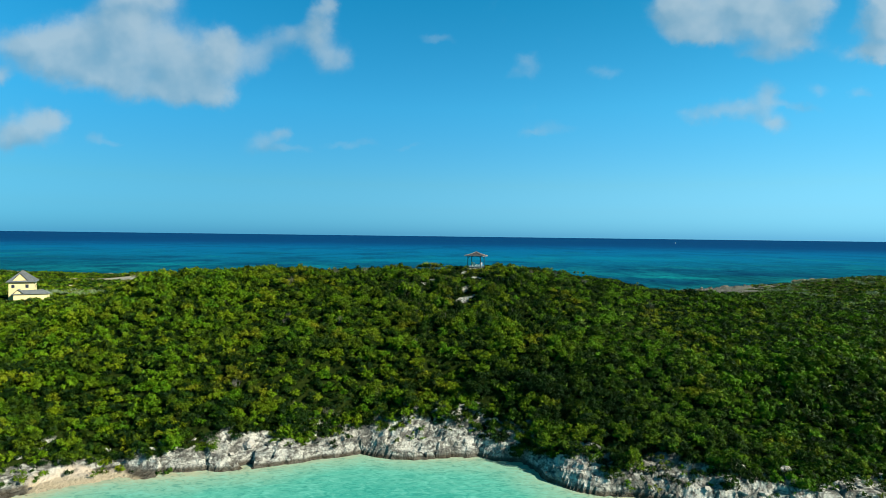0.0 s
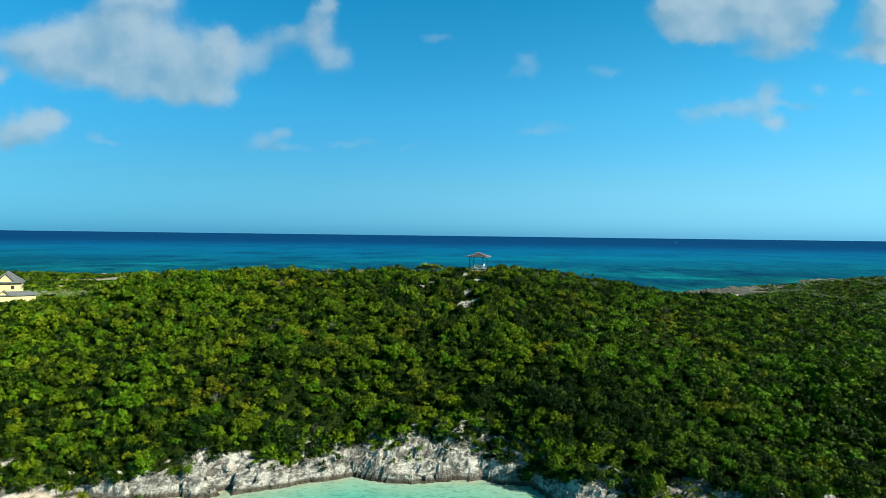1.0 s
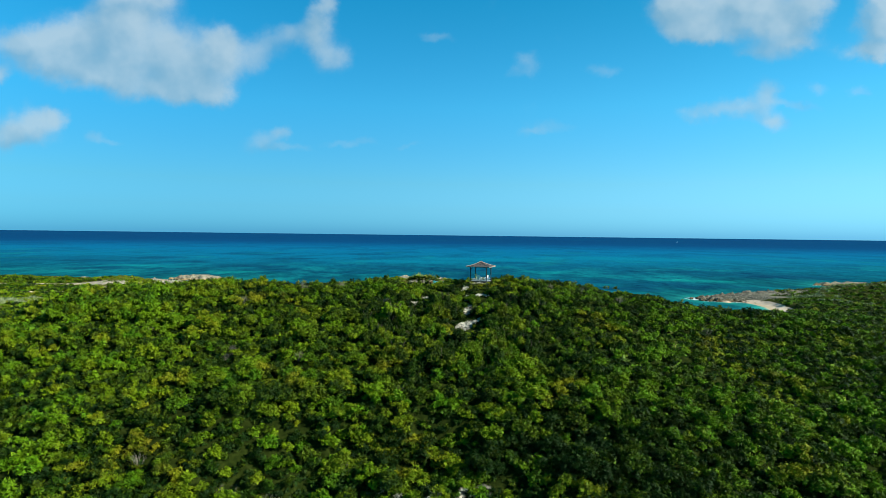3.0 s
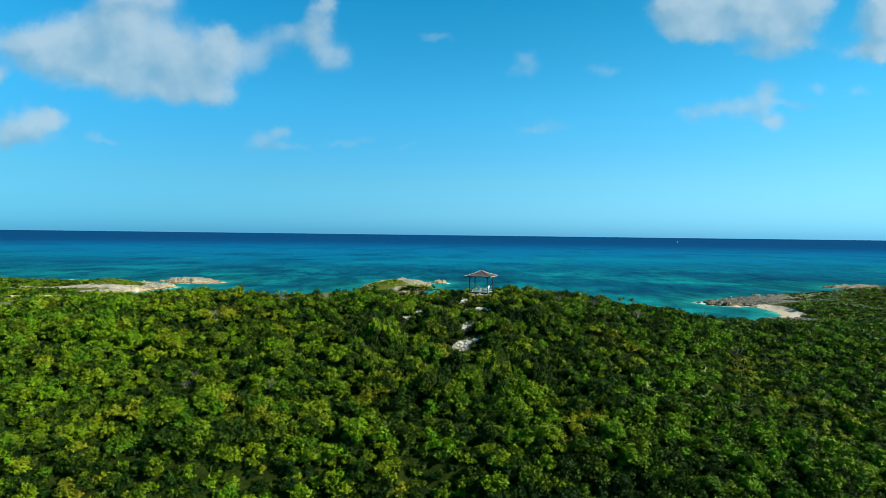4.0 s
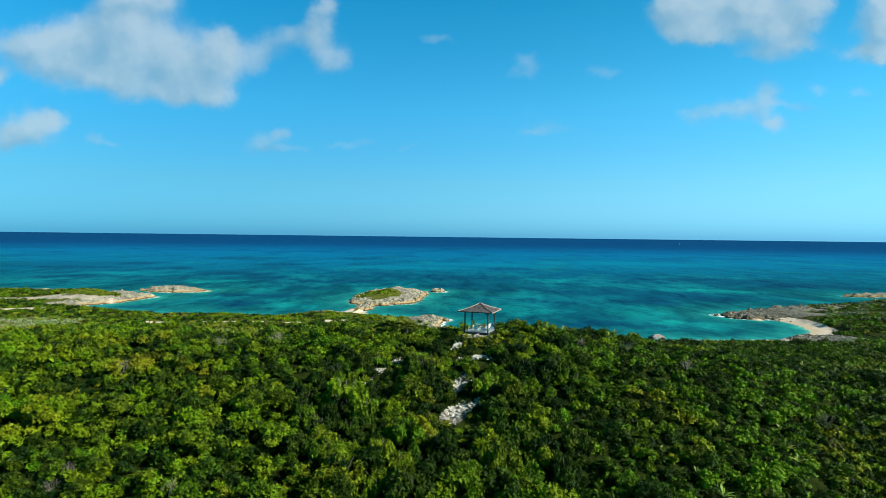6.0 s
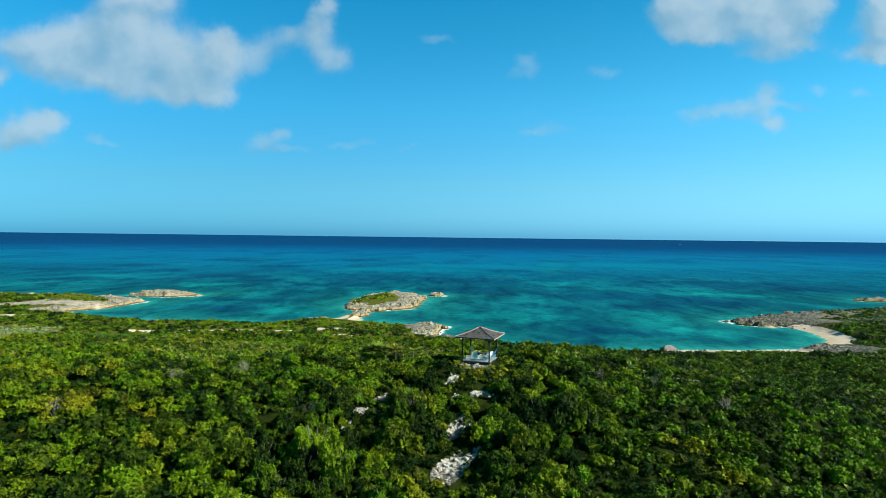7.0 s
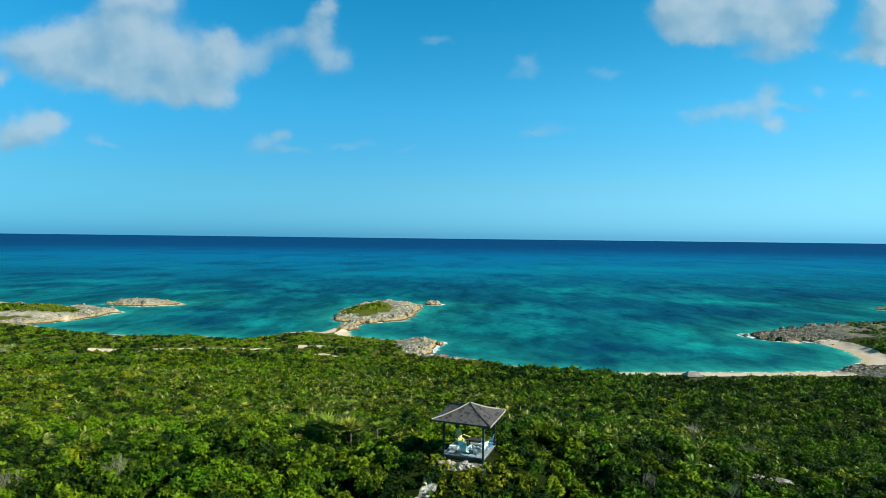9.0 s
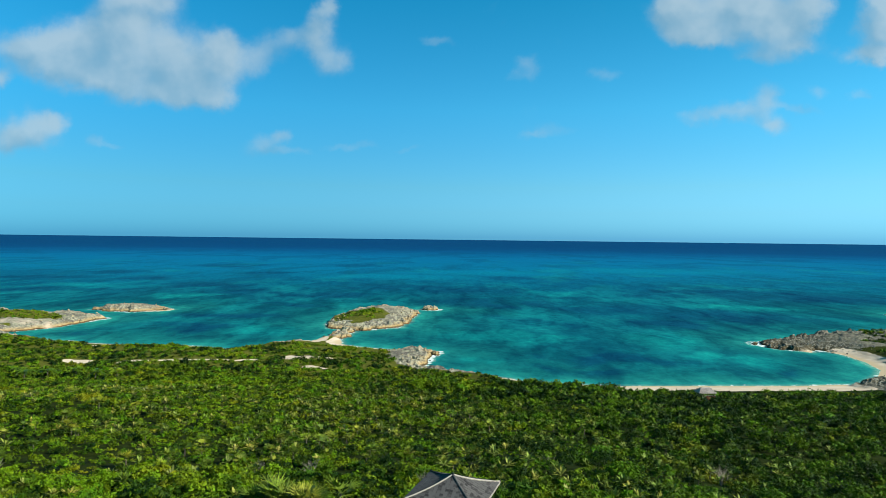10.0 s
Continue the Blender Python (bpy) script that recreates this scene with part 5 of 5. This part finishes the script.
def deck_chair(mat, m, label):
    """A slatted garden chair with a raked fan back and broad arms."""
    thing = new("garden_chair")
    thing.matrix_basis = at_shelter @ m
    for k in range(5):
        part("seat_slat", boxed(pose(0, -0.28 + k * 0.115, 0.37 - k * 0.030, -14), 0.52, 0.10, 0.022, 0.004), mat, thing)
    for k in range(5):
        t = (k - 2) / 2
        bm = boxed(pose(t * 0.20, 0.40, 0.62, -24, t * 9), 0.10, 0.022, 0.86 - 0.10 * t * t, 0.006)
        part("back_slat", bm, mat, thing)
    for s in (-1, 1):
        part("arm", boxed(pose(s * 0.34, 0.0, 0.55), 0.13, 0.74, 0.025, 0.008), mat, thing)
        part("leg", boxed(pose(s * 0.32, -0.30, 0.27), 0.035, 0.10, 0.54, 0.006), mat, thing)
        part("leg", boxed(pose(s * 0.28, 0.12, 0.19, 22), 0.03, 0.86, 0.10, 0.006), mat, thing)
    part("back_rail", boxed(pose(0, 0.48, 0.66), 0.56, 0.03, 0.07, 0.006), mat, thing)
    return tagged(thing, label, "chair", "chairs in the shelter")


deck_chair(YELLOW, pose(-0.75, 0.85, 0.0, 0, 0, 62), "faded yellow slatted garden chair in the shelter")
deck_chair(BLUE, pose(1.05, 0.55, 0.0, 0, 0, -75), "sky blue slatted garden chair in the shelter")
deck_chair(WHITE, pose(0.95, -0.55, 0.0, 0, 0, -110), "white slatted garden chair in the shelter")
deck_chair(AQUA, pose(-0.05, -0.85, 0.0, 0, 0, 172), "pale aqua slatted garden chair in the shelter")


def low_table():
    thing = new("low_table")
    thing.matrix_basis = at_shelter @ pose(0.15, 0.75, 0, 0, 0, 4)
    for k in range(4):
        part("top_board", boxed(pose(0, -0.24 + k * 0.16, 0.50), 0.95, 0.15, 0.03, 0.005), DARK_WOOD, thing)
    for sx in (-1, 1):
        for sy in (-1, 1):
            part("leg", boxed(pose(sx * 0.42, sy * 0.26, 0.25), 0.06, 0.06, 0.49, 0.005), DARK_WOOD, thing)
    tagged(thing, "dark weathered wooden table between the chairs", "table")


def footstool():
    thing = new("footstool")
    thing.matrix_basis = at_shelter @ pose(-0.95, -0.55, 0, 0, 0, 10)
    for k in range(5):
        part("slat", boxed(pose(0, -0.2 + k * 0.1, 0.36 - 0.02 * k, -8), 0.62, 0.085, 0.022, 0.004), WHITE, thing)
    for sx in (-1, 1):
        for sy in (-1, 1):
            part("leg", boxed(pose(sx * 0.26, sy * 0.18, 0.17), 0.05, 0.05, 0.34, 0.004), WHITE, thing)
    tagged(thing, "low white slatted footstool on the shelter floor", "footstool")


low_table()
footstool()

# ---------------------------------------------------------------- the yellow house
CREAM = plain("cream_render", rgb(0.46, 0.39, 0.17), rgb(0.55, 0.48, 0.23), 3.0, 0.8, 0.1)
HOUSE_ROOF = plain("grey_roof", rgb(0.035, 0.042, 0.042), rgb(0.12, 0.135, 0.13), 6.0, 0.7)
PANE = plain("dark_glass", rgb(0.015, 0.02, 0.03), rgb(0.03, 0.04, 0.05), 3.0, 0.08, 0.0)


def prism(sx, sy, h, over=0.0):
    """A hipped roof over a rectangle."""
    bm = bmesh.new()
    a, b = sx / 2 + over, sy / 2 + over
    base = [bm.verts.new(p) for p in ((-a, -b, 0), (a, -b, 0), (a, b, 0), (-a, b, 0))]
    if abs(a - b) < 0.2:
        tip = bm.verts.new((0, 0, h))
        for k in range(4):
            bm.faces.new((base[k], base[(k + 1) % 4], tip))
    else:
        run = max(a, b) - min(a, b)
        e = [bm.verts.new(p) for p in (((-run, 0, h), (run, 0, h)) if a > b else ((0, -run, h), (0, run, h)))]
        if a > b:
            for f in ((base[0], base[1], e[1], e[0]), (base[1], base[2], e[1]), (base[2], base[3], e[0], e[1]), (base[3], base[0], e[0])):
                bm.faces.new(f)
        else:
            for f in ((base[0], base[1], e[0]), (base[1], base[2], e[1], e[0]), (base[2], base[3], e[1]), (base[3], base[0], e[0], e[1])):
                bm.faces.new(f)
    bm.faces.new(base[::-1])
    return bm


def gable(sx, sy, h, over=0.3):
    """A gabled roof with its ridge along y."""
    bm = bmesh.new()
    a, b, t = sx / 2 + over, sy / 2 + over, 0.14
    rows = []
    for y in (-b, b):
        rows.append([bm.verts.new(p) for p in ((-a, y, -0.15), (0, y, h), (a, y, -0.15), (a, y, -0.15 + t), (0, y, h + t * 1.3), (-a, y, -0.15 + t))])
    for k in range(6):
        bm.faces.new((rows[0][k], rows[0][(k + 1) % 6], rows[1][(k + 1) % 6], rows[1][k]))
    bm.faces.new(rows[0][::-1])
    bm.faces.new(rows[1])
    return bm


def house():
    thing = new("house")
    z = float(elevation(np.array([HOUSE[0]]), np.array([HOUSE[1]]))[0])
    thing.matrix_basis = pose(HOUSE[0], HOUSE[1], z - 0.3, 0, 0, 28)
    part("wall", boxed(pose(0, 0, 3.6), 8.0, 8.0, 7.2, 0.03), CREAM, thing, "cream rendered tower walls")
    roof = part("roof", prism(8.0, 8.0, 4.4, 0.9), HOUSE_ROOF, thing, "steep grey hipped roof")
    roof.matrix_basis = pose(0, 0, 7.2)
    dormer = part("gable", gable_wall(5.4, 0.5, 3.1), CREAM, thing, "cream gable end")
    dormer.matrix_basis = pose(-0.4, -4.0, 7.2)
    d_roof = part("gable_roof", gable(5.4, 3.0, 3.2, 0.3), HOUSE_ROOF, thing)
    d_roof.matrix_basis = pose(-0.4, -2.7, 7.3)
    part("trim", boxed(pose(0, 0, 7.15), 8.3, 8.3, 0.25, 0.03), TRIM, thing)
    for x, zz in ((-2.6, 5.6), (1.8, 5.6), (1.8, 2.2)):
        w = part("window", boxed(pose(x, -4.03, zz), 1.1, 0.10, 1.4, 0.02), TRIM, thing, "white framed window")
        part("pane", boxed(pose(x, -4.09, zz), 0.9, 0.03, 1.2), PANE, w)
    for y in (-1.6, 1.6):
        w = part("window", boxed(pose(4.03, y, 5.4), 0.10, 1.1, 1.4, 0.02), TRIM, thing, "white framed window")
        part("pane", boxed(pose(4.09, y, 5.4), 0.03, 0.9, 1.2), PANE, w)
    part("wing", boxed(pose(3.4, -5.4, 1.4), 11.0, 3.6, 2.8, 0.03), CREAM, thing, "low cream wing")
    porch = part("wing_roof", prism(11.0, 3.6, 1.5, 0.5), HOUSE_ROOF, thing)
    porch.matrix_basis = pose(3.4, -5.4, 2.8)
    front = part("porch_gable", gable_wall(3.6, 0.5, 1.7), CREAM, thing)
    front.matrix_basis = pose(-0.6, -7.0, 2.7)
    f_roof = part("porch_roof", gable(3.6, 3.0, 1.8, 0.35), HOUSE_ROOF, thing)
    f_roof.matrix_basis = pose(-0.6, -5.8, 2.8)
    tagged(thing, "cream rendered house with a tower and steep grey roof among scrub", "house")


def gable_wall(w, d, h):
    bm = bmesh.new()
    rows = [[bm.verts.new(p) for p in ((-w / 2, y, -0.2), (w / 2, y, -0.2), (w / 2, y, 0), (0, y, h), (-w / 2, y, 0))] for y in (-d / 2, d / 2)]
    for k in range(5):
        bm.faces.new((rows[0][k], rows[0][(k + 1) % 5], rows[1][(k + 1) % 5], rows[1][k]))
    bm.faces.new(rows[0][::-1])
    bm.faces.new(rows[1])
    return bm


house()

# ---------------------------------------------------------------- the beach hut
THATCH = plain("dry_thatch", rgb(0.04, 0.037, 0.033), rgb(0.30, 0.29, 0.27), 5.0, 0.9, 0.8, 0.05, (2, 1, 1))
RED = plain("red_paint", rgb(0.08, 0.014, 0.012), rgb(0.14, 0.03, 0.024), 5.0, 0.6, 0.1)


def beach_hut():
    thing = new("beach_hut")
    z = float(elevation(np.array([HUT[0]]), np.array([HUT[1]]))[0])
    thing.matrix_basis = pose(HUT[0], HUT[1], z - 0.05, 0, 0, 6) @ Matrix.Scale(0.9, 4)
    for sx in (-1, 0, 1):
        for sy in (-1, 1):
            part("post", limb(bmesh.new(), [(sx * 1.9, sy * 1.1, -0.3), (sx * 1.9, sy * 1.1, 2.3)], 0.08, 0.07, 6), BARK, thing)
    roof = part("roof", prism(4.2, 2.6, 1.15, 0.15), THATCH, thing, "ragged dry thatch roof")
    roof.matrix_basis = pose(0, 0, 2.1)
    r = random.Random(77)
    for s in (-1, 1):
        bm = bmesh.new()
        for k in range(46):
            for row in range(3):
                x, d = -2.2 + k * 0.098 + r.uniform(-0.05, 0.05), 1.5 - row * 0.42
                zz = 0.08 + row * 0.33
                drop = r.uniform(0.35, 0.62)
                if abs(x) > 2.25 - row * 0.42:
                    continue
                bm.faces.new([bm.verts.new(q) for q in ((x - 0.09, s * (d - 0.30), zz + 0.27), (x + 0.09, s * (d - 0.30), zz + 0.27), (x + r.uniform(-0.06, 0.1), s * (d + drop * 0.45), zz - drop * 0.36))])
        part("fringe", bm, THATCH, roof)
    for k in range(5):
        part("panel", boxed(pose(-1.56 + k * 0.78, -1.15, 0.75), 0.74, 0.06, 1.3, 0.01), WHITE if k == 0 else RED, thing)
    part("counter", boxed(pose(0, -1.17, 1.43), 4.1, 0.35, 0.06, 0.01), TRIM, thing)
    tagged(thing, "thatched open beach hut with red and white panels behind the sand", "hut")


beach_hut()

# ---------------------------------------------------------------- a boat far out
HULL = plain("white_hull", rgb(0.75, 0.76, 0.76), rgb(0.82, 0.82, 0.82), 2.0, 0.3, 0.0)


def motor_yacht():
    thing = new("motor_yacht")
    thing.matrix_basis = pose(1150, 2960, 0.4, 0, 0, 70)
    bm = bmesh.new()
    rows = []
    for x, w, top in ((-8, 2.2, 1.6), (-3, 2.5, 1.7), (3, 2.3, 2.0), (6.5, 1.2, 2.3), (8.2, 0.05, 2.5)):
        rows.append([bm.verts.new(p) for p in ((x, -w, top), (x, -w * 0.7, -0.6), (x, w * 0.7, -0.6), (x, w, top))])
    for a, b in zip(rows, rows[1:]):
        for k in range(4):
            bm.faces.new((a[k], a[(k + 1) % 4], b[(k + 1) % 4], b[k]))
    bm.faces.new(rows[0][::-1])
    part("hull", bm, HULL, thing)
    part("cabin", boxed(pose(-1, 0, 2.6), 7.5, 3.4, 1.8, 0.3), HULL, thing)
    part("flybridge", boxed(pose(-1.8, 0, 4.1), 4.0, 2.8, 1.2, 0.25), HULL, thing)
    tagged(thing, "small white motor yacht far out on the blue water", "boat")


motor_yacht()

# ---------------------------------------------------------------- loose rock, shingles
boulders = []
for k in range(6):
    bm = boulder(500 + k)
    me = bpy.data.meshes.new("boulder")
    bm.to_mesh(me)
    bm.free()
    me.materials.append(ROCK)
    boulders.append(me)

bx_, by_ = scatter(-52, 56, 60, 92, 1.9)
sd_ = land(bx_, by_)
m = (sd_ > 0.4) & (sd_ < 6.2) & (rng.uniform(0, 1, len(bx_)) < 0.42)
bx_, by_ = bx_[m], by_[m]
bz_ = elevation(bx_, by_)
for k in range(min(len(bx_), 170)):
    ob = new("boulder", boulders[k % 6])
    s = rng.uniform(0.4, 1.2) * (1.6 if k % 9 == 0 else 1)
    ob.matrix_basis = pose(bx_[k], by_[k], bz_[k] - 0.05 * s, rng.uniform(-25, 25), rng.uniform(-25, 25), rng.uniform(0, 360)) @ Matrix.Scale(s, 4)
    tagged(ob, "pale pitted limestone block at the foot of the cliff", "rock", "rocks along the cove")

footpath = new("footpath")
tagged(footpath, "rough track of bare white limestone rubble up to the shelter", "path", kind="structure")
sx_, sy_ = scatter(-7, 15, 110, 135, 0.42)
m = (trail(sx_, sy_) > 0.45) & (rng.uniform(0, 1, len(sx_)) < 0.75)
sx_, sy_ = sx_[m], sy_[m]
order = rng.permutation(len(sx_))[:225]
sz_ = elevation(sx_, sy_)
for k in order:
    ob = new("stone", boulders[k % 6])
    ob.parent = footpath
    s = rng.uniform(0.16, 0.52)
    ob.matrix_basis = pose(sx_[k], sy_[k], sz_[k] + 0.02, rng.uniform(-30, 30), rng.uniform(-30, 30), rng.uniform(0, 360)) @ Matrix.Scale(s, 4)


for k in range(26):
    a, d = rng.uniform(np.pi * 1.0, 1.7 * np.pi), rng.uniform(1.6, 2.5)
    x, y = SHELTER[0] + d * math.cos(a), SHELTER[1] - 0.5 + d * math.sin(a)
    ob = new("stone", boulders[k % 6])
    ob.parent = footpath
    zz = float(elevation(np.array([x]), np.array([y]))[0])
    ob.matrix_basis = pose(x, y, zz, rng.uniform(-30, 30), rng.uniform(-30, 30), rng.uniform(0, 360)) @ Matrix.Scale(rng.uniform(0.14, 0.36), 4)


def shore_rocks(name, x0, x1, y0, y1, gap, inland, lo, hi, mat, label, keep):
    """Loose blocks heaped along a stretch of shore, joined."""
    ax, ay = scatter(x0, x1, y0, y1, gap)
    d = land(ax, ay)
    ok = (d > -0.8) & (d < inland) & keep(ax, ay) & (rng.uniform(0, 1, len(ax)) < 0.45)
    ax, ay = ax[ok], ay[ok]
    az_ = elevation(ax, ay)
    cos, tris, count = [], [], 0
    for k in range(len(ax)):
        me = boulders[k % 6]
        base = np.empty(len(me.vertices) * 3, np.float32)
        me.vertices.foreach_get("co", base)
        ids = np.empty(len(me.polygons) * 3, np.int32)
        me.loops.foreach_get("vertex_index", ids)
        s = rng.uniform(lo, hi)
        turn = np.array(Euler((rng.uniform(-0.4, 0.4), rng.uniform(-0.4, 0.4), rng.uniform(0, 6.28))).to_matrix())
        cos.append(base.reshape(-1, 3) @ turn.T * s * np.array([1, 1, rng.uniform(0.6, 1.0)]) + np.array([ax[k], ay[k], max(az_[k], -0.2) + 0.12 * s]))
        tris.append(ids.reshape(-1, 3) + count)
        count += len(me.vertices)
    me = raw_mesh(name, np.concatenate(cos), np.concatenate(tris))
    me.materials.append(mat)
    tagged(new(name, me), label, "rocks", kind="stuff")


def anywhere(x, y):
    return x > -1e6


SEA_ROCK = limestone("ochre_limestone", rgb(0.210, 0.214, 0.152), rgb(0.062, 0.064, 0.048), rgb(0.22, 0.185, 0.095))[0]
shore_rocks("headland_rocks", 112, 260, 240, 440, 1.7, 14, 0.3, 1.0, DARK_ROCK, "dark jagged limestone blocks on the headland by the beach", lambda x, y: ((x > 120) & (y > 303)) | (np.hypot(x - 128, y - 254) < 11))
shore_rocks("islet_rocks", -50, 8, 340, 425, 2.0, 7, 0.4, 1.3, SEA_ROCK, "grey and ochre limestone blocks round the islet", anywhere)
shore_rocks("point_rocks", -36, 8, 268, 345, 1.8, 8, 0.4, 1.2, SEA_ROCK, "grey and ochre limestone blocks on the rocky point", lambda x, y: (x > -8) | (y > 337))
shore_rocks("west_rocks", -182, -128, 338, 418, 2.2, 8, 0.4, 1.3, SEA_ROCK, "pale and ochre limestone blocks on the western islet", anywhere)


def shingles():
    """Courses of shingles on each slope of the shelter's roof; those of the two far slopes are joined."""
    r = random.Random(9)
    me = bpy.data.meshes.new("shingle")
    bm = box(bmesh.new(), pose(0, 0, 0), 0.19, 0.24, 0.016)
    bm.to_mesh(me)
    bm.free()
    me.materials.append(SHINGLE)
    rest = bmesh.new()
    for a in range(4):
        turn = pose(0, 0, 0, 0, 0, 90 * a)
        d = 2.0
        while d > 0.10:
            slope_deg = math.degrees(math.atan2(roof_height(d - 0.1) - roof_height(d + 0.1), 0.2))
            n = max(1, int(2 * d / 0.20))
            for k in range(n):
                x = (k - (n - 1) / 2) * (2 * d / n) + r.uniform(-0.015, 0.015)
                if abs(x) > d - 0.06:
                    continue
                m = turn @ pose(x, -d, roof_height(d) + 0.020 + r.uniform(0, 0.012), slope_deg + 4 + r.uniform(-3, 3), r.uniform(-2, 2), r.uniform(-3, 3))
                if a in (0, 1):
                    ob = new("shingle", me)
                    ob.parent = ROOF
                    ob.matrix_basis = m
                else:
                    box(rest, m, 0.19, 0.24, 0.016)
            d -= 0.172
    tagged(part("far_shingles", rest, SHINGLE, ROOF), kind="stuff")


shingles()
